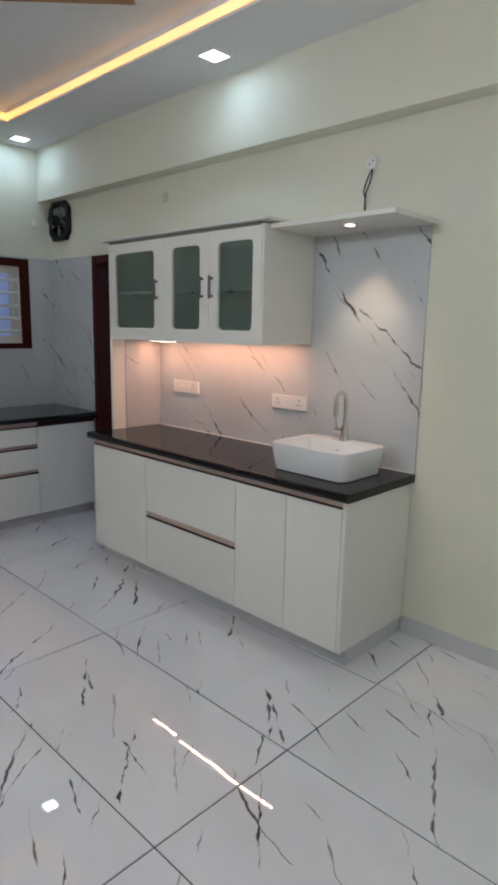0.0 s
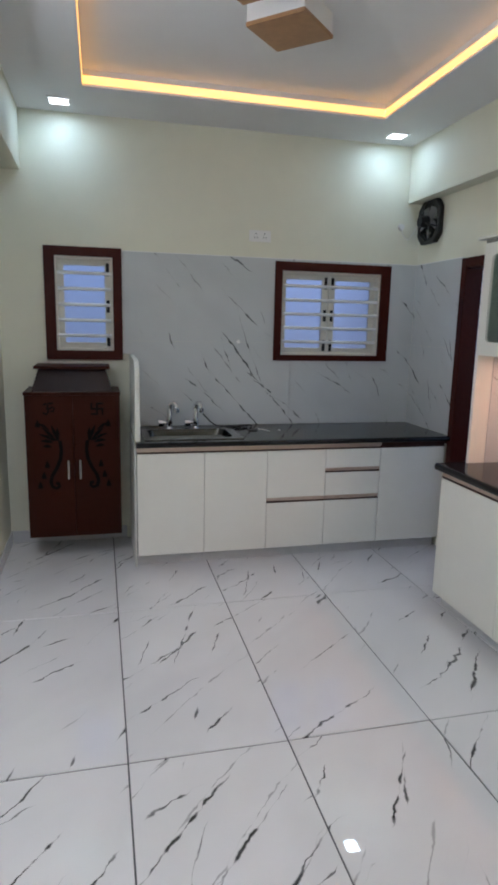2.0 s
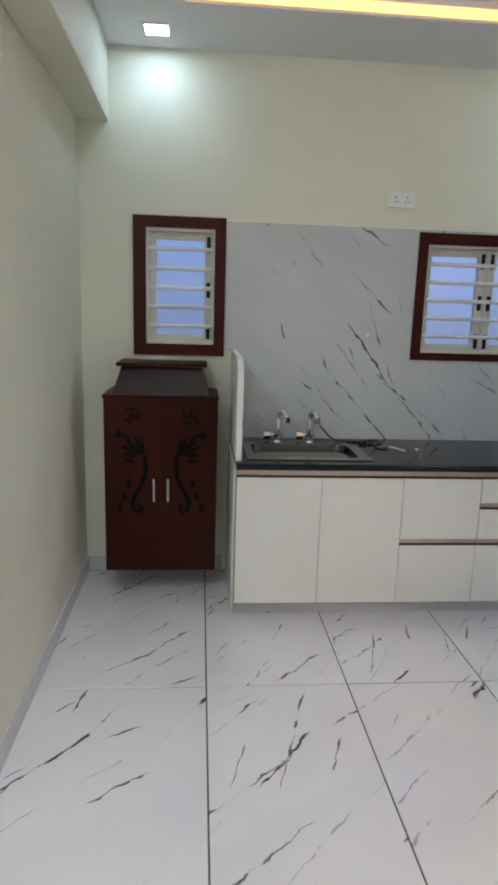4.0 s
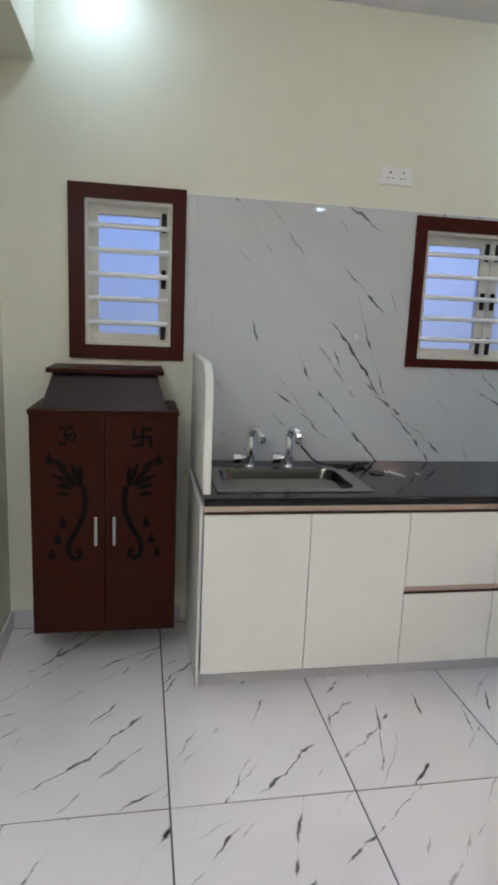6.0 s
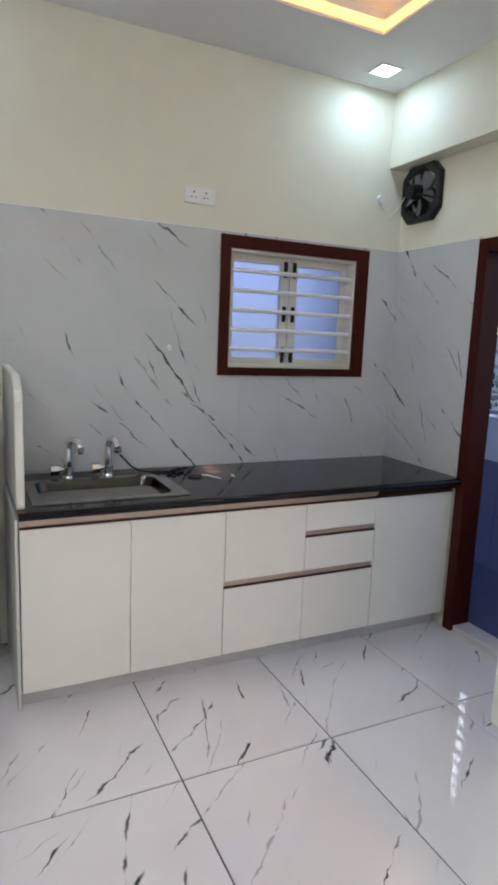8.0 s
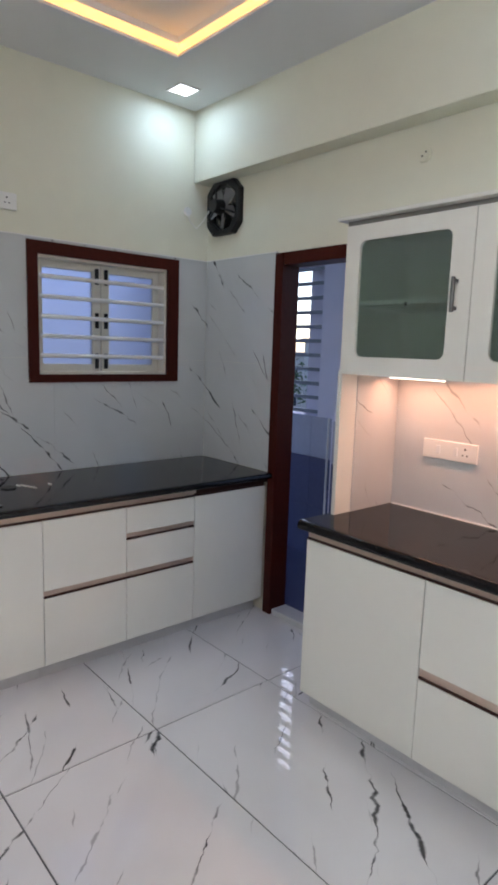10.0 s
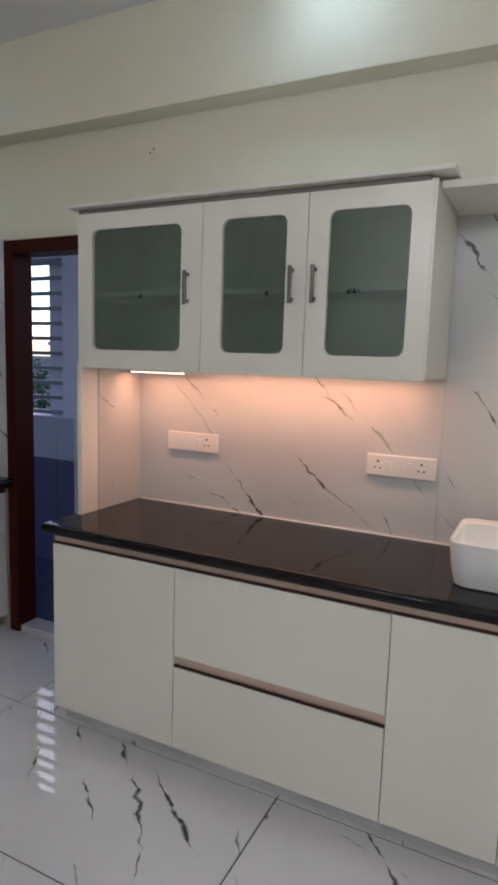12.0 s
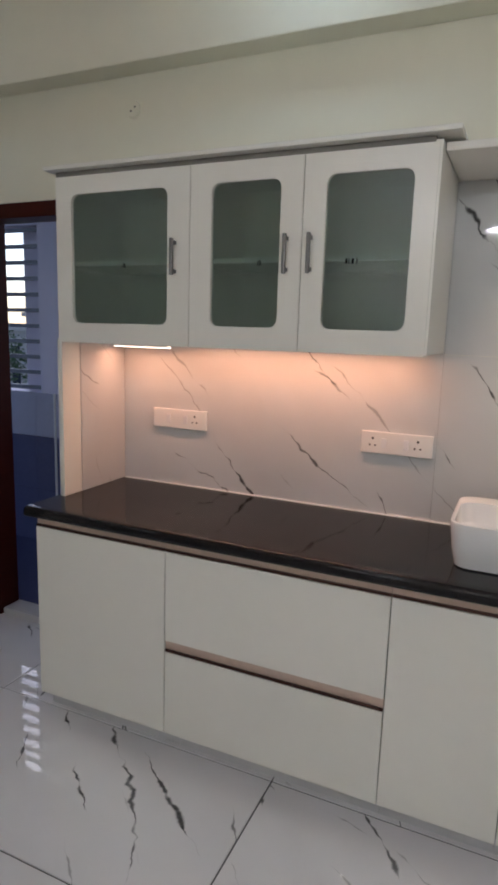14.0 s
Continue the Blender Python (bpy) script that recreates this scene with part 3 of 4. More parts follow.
part("rim", ring_panel(SK[0] - 0.02, SK[1] + 0.03, SK[2] - 0.035, SK[3] + 0.05, (SK[0] + 0.008, SK[1] - 0.008, SK[2] + 0.008, SK[3] - 0.008, 0.06),
                       lambda u, v, s: (u, v, 0.8335 - 0.005 * s), 6), rim_steel, sink)
bm = bmesh.new()
loops = []
for inset, z in ((0.008, 0.832), (0.013, 0.815), (0.028, 0.69), (0.070, 0.668)):
    loops.append([bm.verts.new((u, v, z)) for u, v in rounded(SK[0] + inset, SK[1] - inset, SK[2] + inset, SK[3] - inset, 0.06, 6)])
for a, b in zip(loops, loops[1:]):
    for k in range(len(a)):
        j = (k + 1) % len(a)
        bm.faces.new((a[k], a[j], b[j], b[k]))
bm.faces.new(loops[-1])
part("bowl", bm, bowl_steel, sink, smooth=True)
part("drain", rod((-4.435, 0.81, 0.669), (-4.435, 0.81, 0.673), 0.038, 0.034, 20), dark_plastic, sink)


def pillar_tap(x, y, z, turn):
    t = thing("kitchen_tap", (x, y, z), "chrome pillar tap with a swivel spout behind the sink", "tap", "kitchen taps")
    part("flange", rod((x, y, z), (x, y, z + 0.010), 0.026, 0.022, 20), chrome, t, smooth=True)
    b = rod((x, y, z + 0.010), (x, y, z + 0.075), 0.019, 0.018, 16)
    rod((x, y, z + 0.030), (x, y, z + 0.052), 0.024, 0.024, 16, b)
    rod((x, y, z + 0.075), (x, y, z + 0.150), 0.018, 0.017, 14, b)
    part("column", b, chrome, t, smooth=True)
    b = rod((x, y - 0.012, z + 0.040), (x, y - 0.040, z + 0.040), 0.012, 0.013, 14)
    rod((x, y - 0.040, z + 0.040), (x, y - 0.078, z + 0.040), 0.025, 0.028, 8, b)
    part("knob", b, chrome, t, smooth=True)
    d = Vector((math.cos(radians(turn)), math.sin(radians(turn)), 0))
    top = Vector((x, y, z + 0.140))
    pts = [top + d * a + Vector((0, 0, h)) for a, h in ((0, 0), (0.004, 0.022), (0.018, 0.038), (0.040, 0.040), (0.060, 0.026), (0.068, 0.006))]
    part("spout", sweep(pts, 0.017, 12), chrome, t, smooth=True)
    part("aerator", rod(pts[-1], pts[-1] - Vector((0, 0, 0.026)), 0.022, 0.020, 14), chrome, t, smooth=True)


pillar_tap(-4.685, 0.700, 0.828, 40)
pillar_tap(-4.685, 0.885, 0.828, 25)
hose = part("black_hose", sweep([(-4.64, 0.93, 0.935), (-4.65, 0.96, 0.905), (-4.66, 0.99, 0.872), (-4.67, 1.03, 0.846), (-4.68, 1.08, 0.835), (-4.69, 1.15, 0.833), (-4.68, 1.22, 0.833)], 0.0045), dark_plastic, smooth=True)
tagged(hose, "thin dark hose trailing from the tap onto the counter", "hose")
bm = bmesh.new()
rng = random.Random(7)
for k in range(5):
    a = (-4.66 + rng.uniform(-0.03, 0.03), 1.10 + 0.035 * k, 0.835)
    sweep([a, (a[0] + 0.02, a[1] + 0.03, 0.842 + rng.random() * 0.010), (a[0] - 0.01, a[1] + 0.06, 0.834)], 0.0055, 8, bm)
tagged(part("cable_ends", bm, dark_plastic, smooth=True), "small tangle of black cable ends on the counter", "cable")
tagged(part("counter_cap", rod((-4.54, 1.27, 0.828), (-4.54, 1.27, 0.834), 0.036, 0.034, 24), dark_plastic, smooth=True), "black round cap over a hole in the counter", "cap")
for a, b in (((-4.56, 1.335, 0.831), (-4.47, 1.375, 0.831)), ((-4.52, 1.455, 0.831), (-4.50, 1.462, 0.831)), ((-4.57, 1.32, 0.831), (-4.545, 1.325, 0.831))):
    tagged(part("plaster_chip", rod(a, b, 0.005, 0.003, 7), white_plastic), "small white plaster chip lying on black granite", "debris", "plaster chips")

# ---- shrine cabinet ----
SX, SY0, SY1, SZ0, SZ1 = -4.44, -0.236, 0.352, 0.155, 1.105
shrine = thing("shrine_cabinet", (-4.62, 0.058, SZ0), "dark mahogany wall-hung shrine cabinet with black inlaid motifs", "shrine cabinet")
part("body", box(XB + 0.001, SX - 0.019, SY0, SY1, SZ0, SZ1 - 0.012, 0.002), shrine_wood, shrine)
part("top_board", box(XB + 0.001, SX + 0.008, SY0 - 0.004, SY1 + 0.004, SZ1 - 0.012, SZ1 + 0.008, 0.003), shrine_wood, shrine)
ym = (SY0 + SY1) / 2
dl = part("door", box(SX - 0.018, SX, SY0 + 0.001, ym - 0.0015, SZ0 + 0.002, SZ1 - 0.013, 0.0015), shrine_wood, shrine)
dr = part("door", box(SX - 0.018, SX, ym + 0.0015, SY1 - 0.001, SZ0 + 0.002, SZ1 - 0.013, 0.0015), shrine_wood, shrine)
bm = bmesh.new()
lo = [bm.verts.new(p) for p in ((-4.80, SY0 + 0.045, SZ1 + 0.008), (SX - 0.01, SY0 + 0.045, SZ1 + 0.008), (SX - 0.01, SY1 - 0.045, SZ1 + 0.008), (-4.80, SY1 - 0.045, SZ1 + 0.008))]
hi = [bm.verts.new(p) for p in ((-4.80, SY0 + 0.085, 1.252), (SX - 0.09, SY0 + 0.085, 1.252), (SX - 0.09, SY1 - 0.085, 1.252), (-4.80, SY1 - 0.085, 1.252))]
bm.faces.new(lo), bm.faces.new(hi)
for k in range(4):
    bm.faces.new((lo[k], lo[(k + 1) % 4], hi[(k + 1) % 4], hi[k]))
part("sloped_roof", bm, shrine_roof, shrine, "sloped dark roof panel")
part("roof_cap", box(-4.80, SX - 0.065, SY0 + 0.058, SY1 - 0.058, 1.252, 1.272, 0.005), shrine_wood, shrine)
for d, s in ((dl, -1), (dr, 1)):
    y = ym + s * 0.037
    part("handle", box(SX + 0.001, SX + 0.012, y - 0.007, y + 0.007, 0.545, 0.672, 0.003), steel, d, "pale metal bar handle")

    def place(a, z, s=s):
        return (SX + 0.0015, ym + s * a, z)

    bm = bmesh.new()
    stem = [(0.085, 0.80), (0.078, 0.74), (0.085, 0.68), (0.110, 0.62), (0.140, 0.57), (0.150, 0.53), (0.140, 0.497), (0.115, 0.486), (0.098, 0.500), (0.102, 0.520), (0.120, 0.520)]
    sweep([place(*p) for p in stem], 0.011, 8, bm)
    for a0, z0, a1, z1, r in ((0.10, 0.80, 0.135, 0.90, 0.012), (0.11, 0.80, 0.19, 0.885, 0.012), (0.12, 0.80, 0.21, 0.845, 0.010), (0.13, 0.79, 0.20, 0.80, 0.012),
                              (0.15, 0.87, 0.215, 0.915, 0.010), (0.14, 0.76, 0.19, 0.765, 0.012), (0.095, 0.80, 0.10, 0.885, 0.012)):
        m = ((a0 + a1) / 2, (z0 + z1) / 2 + 0.006)
        rod(place(a0, z0), place(*m), 0.004, r, 8, bm)
        rod(place(*m), place(a1, z1), r, 0.002, 8, bm)
    for a, z in ((0.168, 0.640), (0.190, 0.568), (0.215, 0.505), (0.218, 0.905)):
        rod(place(a, z - 0.016), place(a, z + 0.004), 0.016, 0.013, 10, bm)
        rod(place(a, z + 0.004), place(a, z + 0.032), 0.013, 0.001, 10, bm)
    for v in bm.verts:
        v.co.x = SX + max(-0.0005, min(0.0012, v.co.x - SX - 0.0015 + 0.0012))
    part("floral_inlay", bm, motif_black, d, "black flowering branch inlay")
    cy, cz, q = ym + s * 0.150, 1.005, 0.034
    bm = bmesh.new()
    if s > 0:
        bars = ((0, -q, 0, q), (-q, 0, q, 0), (0, q, q, q), (q, 0, q, -q), (0, -q, -q, -q), (-q, 0, -q, q))
        for n_, (a0, z0, a1, z1) in enumerate(bars):
            box(SX - 0.0005, SX + 0.0010 + 0.0002 * n_, cy + min(a0, a1) - 0.006, cy + max(a0, a1) + 0.006, cz + min(z0, z1) - 0.006, cz + max(z0, z1) + 0.006, 0, bm)
    else:
        for path in ([(-0.03, 0.025), (-0.015, 0.036), (0, 0.025), (-0.008, 0.004), (0.002, -0.014), (-0.012, -0.034), (-0.034, -0.022)],
                     [(-0.004, 0.002), (0.012, 0.004), (0.022, 0.014), (0.036, 0.006), (0.030, -0.016), (0.014, -0.012)], [(0.0, 0.040), (0.016, 0.034), (0.030, 0.042)]):
            sweep([(SX + 0.0005, cy + a, cz + z) for a, z in path], 0.0062, 6, bm)
        for v in bm.verts:
            v.co.x = SX + max(-0.0005, min(0.0012, v.co.x - SX))
    part("sacred_symbol", bm, motif_black, d, "black inlaid Hindu symbol")

# ---- wall cabinet ----
UX = (-3.345, -2.795, -2.410, -2.022)
UYF, UZ0, UZ1 = 2.190, 1.424, 2.003
upper = thing("wall_cabinet", (-2.68, YR, UZ0), "white wall cabinet with three frosted glass doors", "cabinet")
bx = lambda *a: box(*a, 0.0008, seg=1)
part("side_panel", bx(UX[0], UX[0] + 0.018, UYF + 0.024, 2.587, UZ0 + 0.012, UZ1), carcass_white, upper)
part("side_panel", bx(UX[3] - 0.020, UX[3] - 0.0005, UYF + 0.006, 2.587, UZ0 + 0.004, UZ1), laminate, upper)
part("bottom_board", bx(UX[0] + 0.018, UX[3] - 0.020, UYF + 0.024, 2.587, UZ0 + 0.014, UZ0 + 0.032), carcass_white, upper)
part("top_board", bx(UX[0] + 0.018, UX[3] - 0.020, UYF + 0.024, 2.587, UZ1 - 0.018, UZ1), carcass_white, upper)
part("back_board", bx(UX[0] + 0.018, UX[3] - 0.020, 2.580, 2.587, UZ0 + 0.032, UZ1 - 0.018), carcass_white, upper)
part("divider", bx(UX[1] - 0.009, UX[1] + 0.009, UYF + 0.026, 2.580, UZ0 + 0.032, UZ1 - 0.018), carcass_white, upper)
for a, b in ((UX[0] + 0.018, UX[1] - 0.009), (UX[1] + 0.009, UX[3] - 0.020)):
    part("shelf", bx(a, b, UYF + 0.028, 2.580, 1.694, 1.710), ceramic, upper)
# added dark strip, painted as the shade under the cornice board
part("shadow_gap", box(UX[0], UX[3] - 0.02, UYF + 0.006, UYF + 0.024, UZ1 - 0.010, UZ1 + 0.0095), seam_dark, upper)
holes = ((-3.277, -2.880), (-2.717, -2.482), (-2.340, -2.090))
pulls = (-2.850, -2.457, -2.381)
for k in range(3):
    a, b = UX[k] + 0.0015, UX[k + 1] - 0.0015 - (0.006 if k == 2 else 0)
    d = part("door", ring_panel(a, b, UZ0, UZ1 - 0.008, (*holes[k], 1.494, 1.935, 0.028), lambda u, v, s: (u, UYF + 0.022 * s, v)), laminate, upper)
    part("glass_pane", box(holes[k][0] - 0.006, holes[k][1] + 0.006, UYF + 0.012, UYF + 0.017, 1.488, 1.941), cabinet_glass, d, "grey-green ribbed glass pane")
    x = pulls[k]
    bm = box(x - 0.006, x + 0.006, UYF - 0.030, UYF - 0.018, 1.655, 1.772, 0.003)
    for z in (1.662, 1.753):
        box(x - 0.005, x + 0.005, UYF - 0.020, UYF, z, z + 0.012, 0, bm)
    part("handle", bm, handle_metal, d, "brushed metal bow handle")
    for du, w_ in ((-0.004, 0.003), (0.003, 0.005)) if k < 2 else ((-0.018, 0.006), (-0.010, 0.003), (0.001, 0.007), (0.014, 0.003)):
        cx_ = (-3.060, -2.552, -2.255)[k] + du
        part("pencil_mark", box(cx_ - w_ / 2, cx_ + w_ / 2, UYF + 0.0112, UYF + 0.0119, 1.684, 1.700), motif_black, d)
crown = part("cornice_board", box(-3.372, -1.972, 2.158, YR - 0.002, UZ1 + 0.010, UZ1 + 0.024, 0.003), laminate)
tagged(crown, "white cornice board on top of the wall cabinet", "cornice")

canopy = thing("canopy_shelf", (-1.68, YR, 1.985), "white canopy board over the wash basin with a spotlight", "canopy")
part("board", box(-2.020, -1.336, 2.235, YR - 0.002, 1.982, 2.0045, 0.003), laminate, canopy)
part("spot_ring", rod((-1.645, 2.36, 1.976), (-1.645, 2.36, 1.982), 0.030, 0.033, 24), chrome, canopy, smooth=True)
part("spot_lens", rod((-1.645, 2.36, 1.9735), (-1.645, 2.36, 1.976), 0.020, 0.022, 20), warm_glow, canopy)
spot = bpy.data.lights.new("basin_spot_beam", "SPOT")
spot.energy, spot.color, spot.spot_size, spot.spot_blend, spot.shadow_soft_size = SPOT_W, (1.0, 0.74, 0.5), radians(80), 1.0, 0.03
new("basin_spot_beam", spot).matrix_world = look((-1.645, 2.36, 1.968), (-1.645, 2.53, 1.3))

# ---- end board, stone lining ----
board = part("end_board", box(-3.362, -3.340, 2.200, 2.300, 0.830, 1.435, 0.002), laminate)
tagged(board, "white upright board under the wall cabinet", "board")
board = part("return_board", box(-3.362, -3.344, 2.300, 2.590, 0.830, 1.435), carcass_white)
tagged(board, "white upright board behind the stone return", "board")

# ---- under-cabinet lights ----
for a, b, z in ((-3.300, -3.045, 1.407), (-2.99, -2.10, 1.430)):
    s = thing("under_cabinet_light", ((a + b) / 2, 2.475, z), "warm LED strip under the wall cabinet", "strip light", "under-cabinet lights")
    part("channel", box(a, b, 2.462, 2.488, z + 0.003, UZ0 + 0.014), white_plastic, s)
    part("diffuser", box(a, b, 2.464, 2.486, z, z + 0.003), warm_glow, s)
    area_lamp("under_cabinet_beam", ((a + b) / 2, 2.475, z - 0.003), ((a + b) / 2, 2.475, 0), b - a, 0.016, STRIP_W * (b - a), WARM)

# ---- wash basin and mixer ----
basin = thing("wash_basin", (-1.69, 2.315, 0.830), "white ceramic vessel wash basin on black granite", "basin")
bx0, bx1, by0, by1 = -1.918, -1.455, 2.140, 2.498
bm = bmesh.new()
loops = []
for inset, z, r in ((0.030, 0.830, 0.04), (0.020, 0.834, 0.045), (0.009, 0.885, 0.05), (0.001, 0.958, 0.052), (0.002, 0.965, 0.052), (0.008, 0.966, 0.05), (0.012, 0.962, 0.05),
                    (0.018, 0.90, 0.05), (0.040, 0.865, 0.06), (0.075, 0.852, 0.07)):
    deck = 0.055 if z < 0.964 and inset > 0.0115 and z > 0.835 else 0.0
    loops.append([bm.verts.new((u, v, z)) for u, v in rounded(bx0 + inset, bx1 - inset, by0 + inset, by1 - inset - deck, r, 6)])
for a, b in zip(loops, loops[1:]):
    for k in range(len(a)):
        j = (k + 1) % len(a)
        bm.faces.new((a[k], a[j], b[j], b[k]))
bm.faces.new(loops[0]), bm.faces.new(loops[-1])
part("bowl", bm, ceramic, basin, smooth=True)
part("drain", rod((-1.69, 2.29, 0.852), (-1.69, 2.29, 0.856), 0.022, 0.020, 20), chrome, basin)
part("overflow", box(-1.712, -1.686, 2.418, 2.421, 0.915, 0.921), chrome, basin)

mx, my, mz = -1.690, 2.464, 0.964
mixer = thing("basin_mixer", (mx, my, mz), "chrome swan-neck mixer tap on the basin", "tap")
part("flange", rod((mx, my, mz), (mx, my, mz + 0.010), 0.026, 0.024, 20), chrome, mixer, smooth=True)
part("column", rod((mx, my, mz + 0.010), (mx, my, mz + 0.075), 0.021, 0.017, 18), chrome, mixer, smooth=True)
pts = [(mx, my, mz + 0.07), (mx, my, mz + 0.19)]
pts += [(mx, my - 0.040 + 0.040 * math.cos(a), mz + 0.20 + 0.042 * math.sin(a)) for a in (radians(15 * k) for k in range(0, 13))]
pts.append((mx, my - 0.080, mz + 0.170))
part("spout", sweep(pts, 0.0105, 12), chrome, mixer, smooth=True)
part("aerator", rod((mx, my - 0.080, mz + 0.178), (mx, my - 0.080, mz + 0.125), 0.0135, 0.013, 16), chrome, mixer, smooth=True)
bm = rod((mx - 0.012, my, mz + 0.045), (mx - 0.055, my, mz + 0.050), 0.014, 0.016, 16)
rod((mx - 0.050, my, mz + 0.055), (mx - 0.056, my - 0.004, mz + 0.105), 0.006, 0.004, 10, bm)
part("lever", bm, chrome, mixer, smooth=True)

# ---- switch plates ----
def plate(name, at, u0, u1, v0, v1, modules, label):
    """modules: (kind, from 0 to 1 across)."""
    p = thing(name, at((u0 + u1) / 2, v0, 0), label, "switch plate", "switch plates")
    a, b = Vector(at(u0, v0, 0)), Vector(at(u1, v1, 0.012))
    part("plate", box(a.x, b.x, a.y, b.y, a.z, b.z, 0.003), white_plastic, p)
    vm, hgt = (v0 + v1) / 2, v1 - v0
    for kind, f in modules:
        u = u0 + (u1 - u0) * f
        if kind == "switch":
            a, b = Vector(at(u - 0.009, vm - hgt * 0.22, 0.010)), Vector(at(u + 0.009, vm + hgt * 0.22, 0.016))
            part("rocker", box(a.x, b.x, a.y, b.y, a.z, b.z, 0.002), ceramic, p)
        else:
            bm = bmesh.new()
            for du, dv, r in ((0, hgt * 0.19, 0.0045), (-0.010, -hgt * 0.12, 0.0035), (0.010, -hgt * 0.12, 0.0035)):
                rod(at(u + du, vm + dv, 0.0105), at(u + du, vm + dv, 0.0127), r, r, 10, bm)
            part("socket_holes", bm, dark_plastic, p)


on_north = lambda u, v, s: (u, 2.588 - s, v)
on_west = lambda u, v, s: (XB + s, u, v)
on_south = lambda u, v, s: (u, YL + s, v)
plate("switch_plate", on_north, -3.182, -2.930, 1.075, 1.155, [("switch", 0.30), ("switch", 0.62), ("socket", 0.79)], "white socket and switch plate on marble, lit warm")
plate("switch_plate", on_north, -2.286, -2.031, 1.060, 1.140, [("socket", 0.17), ("switch", 0.33), ("switch", 0.64), ("socket", 0.80)], "white double socket plate on marble beside the basin")
plate("switch_plate", on_west, 1.278, 1.436, 2.138, 2.216, [("socket", 0.30), ("socket", 0.70)], "white double socket plate high on the cream wall")
plate("switch_plate", on_south, -3.545, -3.490, 2.320, 2.405, [("switch", 0.5)], "small white plate high on the cream wall")

hook = part("wall_hook", rod((-4.800, 1.212, 1.437), (-4.784, 1.212, 1.437), 0.014, 0.010, 16), white_plastic, smooth=True)
part("peg", rod((-4.784, 1.212, 1.437), (-4.772, 1.212, 1.447), 0.005, 0.004, 10), white_plastic, hook)
tagged(hook, "small white round hook on the marble slab", "hook")

def round_box(x, z, label, wires):
    r = thing("ceiling_rose", (x, YR, z), label, "junction box", "junction boxes")
    part("cover", rod((x, YR, z), (x, YR - 0.010, z), 0.034, 0.030, 24), paint if not wires else white_plastic, r, smooth=True)
    bm = bmesh.new()
    for a, b in ((-0.008, -0.006), (0.010, 0.008)):
        rod((x + a, YR - 0.0095, z + b), (x + a, YR - 0.0110, z + b), 0.004, 0.004, 8, bm)
    part("screws", bm, dark_plastic, r)
    for pts in wires:
        part("wire", sweep([(x + a, YR - d, z + h) for a, d, h in pts], 0.0032, 8), dark_plastic, r, "bare twisted wire", smooth=True)


round_box(-1.705, 2.296, "white round junction cover with two bare wires hanging", [
    [(0.012, 0.012, -0.03), (0.016, 0.020, -0.06), (0.008, 0.024, -0.10), (-0.010, 0.022, -0.13), (-0.016, 0.020, -0.17), (-0.018, 0.02, -0.265)],
    [(0.010, 0.012, -0.03), (0.000, 0.022, -0.06), (-0.016, 0.024, -0.10), (-0.024, 0.024, -0.13), (-0.014, 0.020, -0.17), (-0.012, 0.02, -0.265)]])
round_box(-3.295, 2.342, "white round junction cover high on the wall", [])

# ---- exhaust fan ----
fx, fz, fy = -4.630, 2.318, YR
fan = thing("exhaust_fan", (fx, fy, fz), "black square exhaust fan with open blades", "fan")
oct_ = [(0.150 * sx, 0.150 * sz) for sx, sz in ((1, 0.62), (0.62, 1), (-0.62, 1), (-1, 0.62), (-1, -0.62), (-0.62, -1), (0.62, -1), (1, -0.62))]
bm = bmesh.new()
rings = []
for depth, kout in ((0.0, 1.0), (0.030, 1.0), (0.036, 0.96)):
    rings.append([bm.verts.new((fx + u * kout, fy - depth, fz + v * kout)) for u, v in oct_])
for depth, rad in ((0.036, 0.136), (0.020, 0.132), (0.0, 0.132)):
    rings.append([bm.verts.new((fx + rad * math.cos(a), fy - depth, fz + rad * math.sin(a))) for a in (radians(22.5 + 45 * k + 10) for k in range(8))])
for a, b in zip(rings, rings[1:]):
    for k in range(8):
        bm.faces.new((a[k], a[(k + 1) % 8], b[(k + 1) % 8], b[k]))
part("frame", bm, dark_plastic, fan)
# added plate; pale steel stands in for the brightness seen through the fan
part("see_through_stand_in", rod((fx, fy - 0.002, fz), (fx, fy - 0.004, fz), 0.133, 0.133, 28), steel, fan)
part("motor", rod((fx, fy - 0.045, fz), (fx, fy - 0.105, fz), 0.044, 0.036, 22), dark_plastic, fan, smooth=True)
for k in range(3):
    a = radians(100 + 120 * k)
    part("arm", sweep([(fx + 0.035 * math.cos(a), fy - 0.075, fz + 0.035 * math.sin(a)), (fx + 0.09 * math.cos(a), fy - 0.070, fz + 0.09 * math.sin(a)), (fx + 0.132 * math.cos(a), fy - 0.034, fz + 0.132 * math.sin(a))], 0.006, 8), dark_plastic, fan, smooth=True)
for k in range(5):
    a = radians(20 + 72 * k)
    m = Matrix.Translation((fx, fy - 0.030, fz)) @ Matrix.Rotation(a, 4, "Y") @ Matrix.Rotation(radians(24), 4, "X")
    b = prism([(0.02, -0.018), (0.110, -0.036), (0.116, 0.0), (0.108, 0.034), (0.02, 0.018)], lambda u, v, s: (u, 0.003 * s, v))
    b.transform(m)
    part("blade", b, grey_plastic, fan)
part("lead", sweep([(fx - 0.05, fy - 0.09, fz - 0.02), (-4.73, fy - 0.10, fz - 0.08), (-4.765, fy - 0.12, fz - 0.115), (-4.790, fy - 0.15, fz - 0.07), (-4.800, fy - 0.155, fz - 0.02)], 0.003, 8), white_plastic, fan, smooth=True)
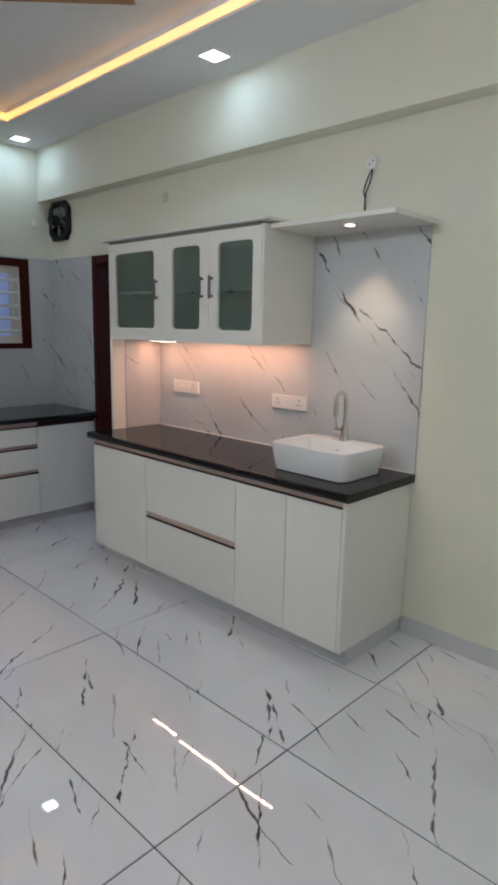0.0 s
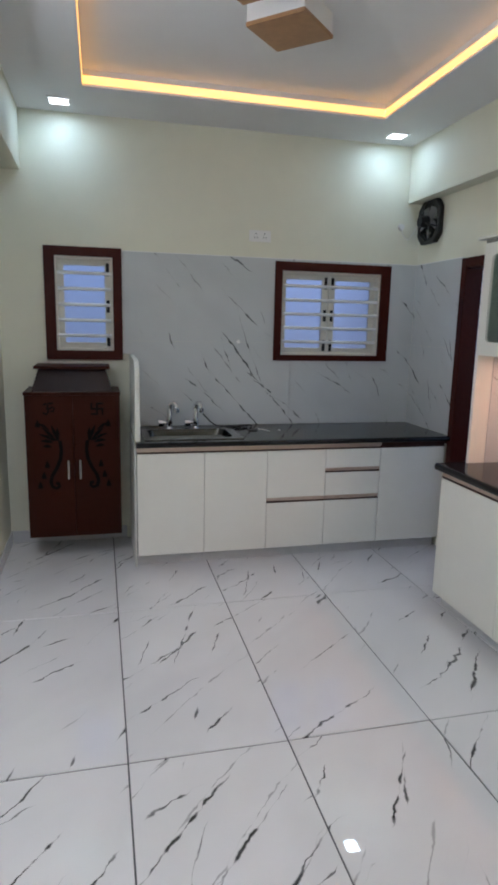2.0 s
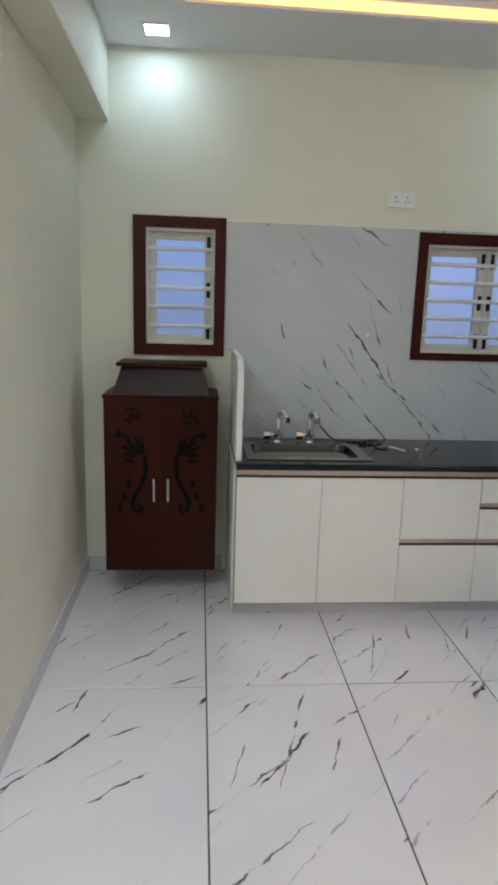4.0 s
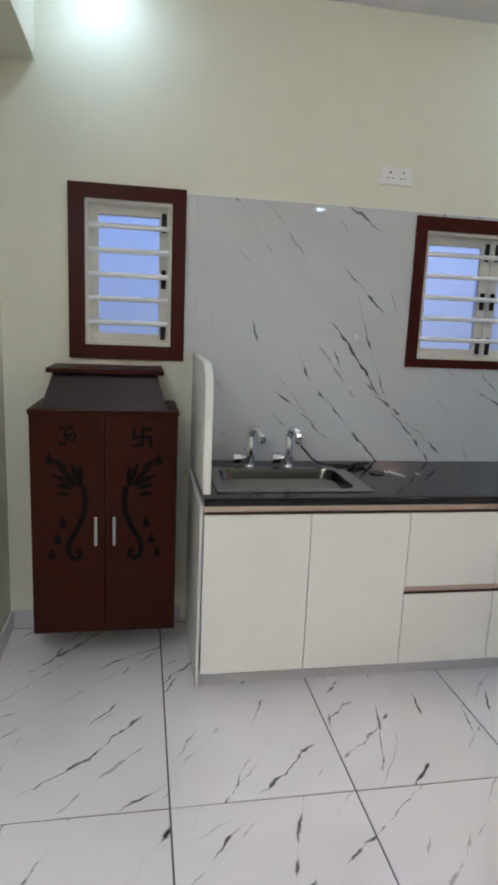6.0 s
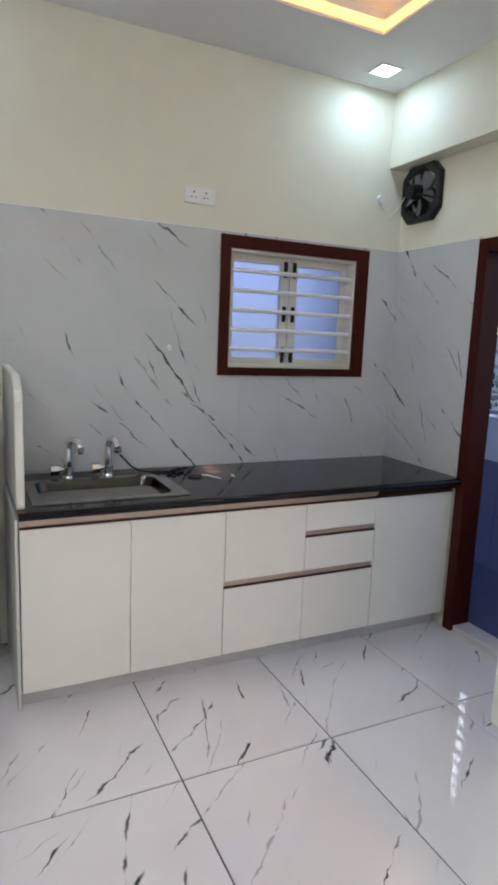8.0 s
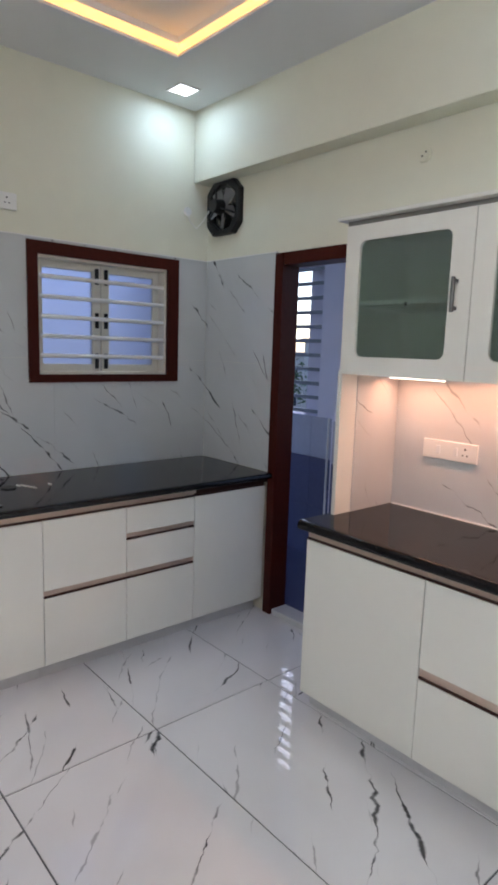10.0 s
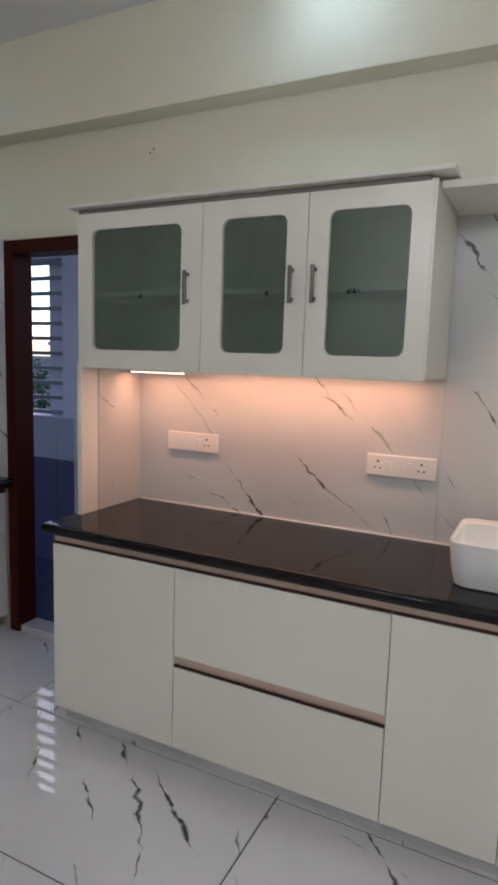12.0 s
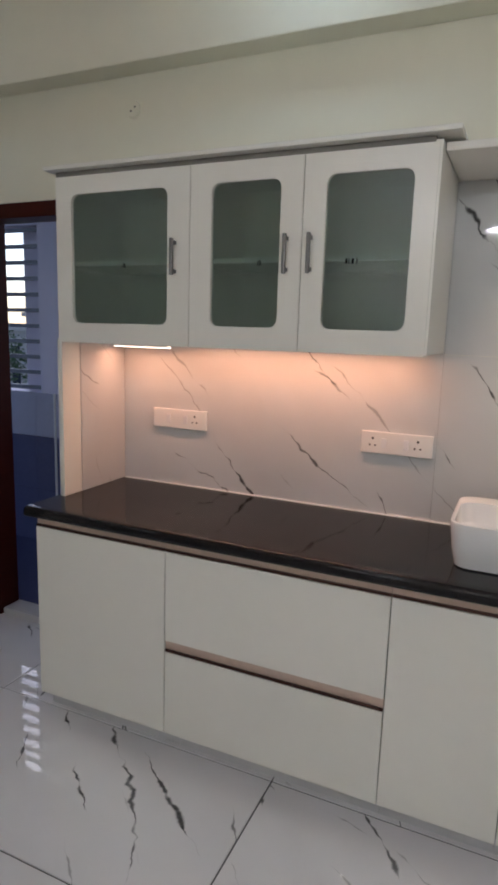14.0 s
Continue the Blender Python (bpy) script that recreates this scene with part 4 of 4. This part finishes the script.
tagged(part("ceiling_rose", rod((XB, 2.445, 2.300), (XB + 0.015, 2.445, 2.300), 0.026, 0.022, 20), white_plastic, smooth=True), "small white round outlet beside the fan", "outlet")

# ---- stone wall slabs ----
back = thing("wall_tiling", (XB, 1.5, 0.83), "grey marble-look slabs above the sink counter", "wall tiles", kind="structure")
for z0, z1 in ((0.829, 1.430), (1.431, 2.028)):
    for y0, y1 in ((0.441, 1.608), (1.609, 2.589)):
        holed(y0, y1, z0, z1, [W2], lambda a, b, c, d: part("slab", box(XB, XB + 0.010, a, b, c, d), slab_marble, back))
part("edge_strip", box(XB, XB + 0.012, 0.392, 2.589, 2.028, 2.033), white_plastic, back)
part("slab", box(XB, XB + 0.010, 0.392, 0.4405, 1.340, 2.028), slab_marble, back)
cor = thing("wall_tiling", (-4.49, YR, 0.83), "grey marble-look slab between the corner and the doorway", "wall tiles", kind="structure")
for z0, z1 in ((0.829, 1.430), (1.431, 2.028)):
    part("slab", box(XB + 0.0105, -4.176, YR - 0.010, YR, z0, z1), slab_marble, cor)
part("edge_strip", box(XB + 0.0105, -4.176, YR - 0.012, YR, 2.028, 2.033), white_plastic, cor)
bas = thing("wall_tiling", (-2.35, YR, 0.83), "grey marble-look slabs behind the wash basin", "wall tiles", kind="structure")
for z0, z1 in ((0.831, 1.423), (1.424, 1.9815)):
    for x0, x1 in ((-3.338, -2.021), (-2.020, -1.362)):
        part("slab", box(x0, x1, YR - 0.011, YR, z0, z1), slab_marble, bas)
part("slab", box(-3.343, -3.338, 2.302, 2.588, 0.831, 1.436), slab_marble, bas)
part("edge_strip", box(-3.33, -1.362, 2.581, 2.589, 0.8305, 0.8345), white_plastic, bas)

# ---- floor tiles ----
floor_ob = bpy.data.objects["floor"]
gap = 0.0030
rng = random.Random(11)
for i in range(-4, 4):
    for j in range(0, 5):
        x0, x1 = max(1.2 * i - 1.2, XB) + gap, min(1.2 * i, XF) - gap
        y0, y1 = (0.3 + 0.6 * (j - 1) if j else YL) + gap, min(0.3 + 0.6 * j, YR) - gap
        if x1 - x0 < 0.02 or y1 - y0 < 0.02:
            continue
        bm = box(x0, x1, y0, y1, -0.010, 0.0, 0.0012, seg=1)
        mid = Matrix.Translation(((x0 + x1) / 2, (y0 + y1) / 2, 0))
        lay = Matrix.Rotation(rng.uniform(-0.0022, 0.0022), 4, "X") @ Matrix.Rotation(rng.uniform(-0.0012, 0.0012), 4, "Y")
        bm.transform(mid @ lay @ mid.inverted())
        part("tile", bm, floor_marble, floor_ob)
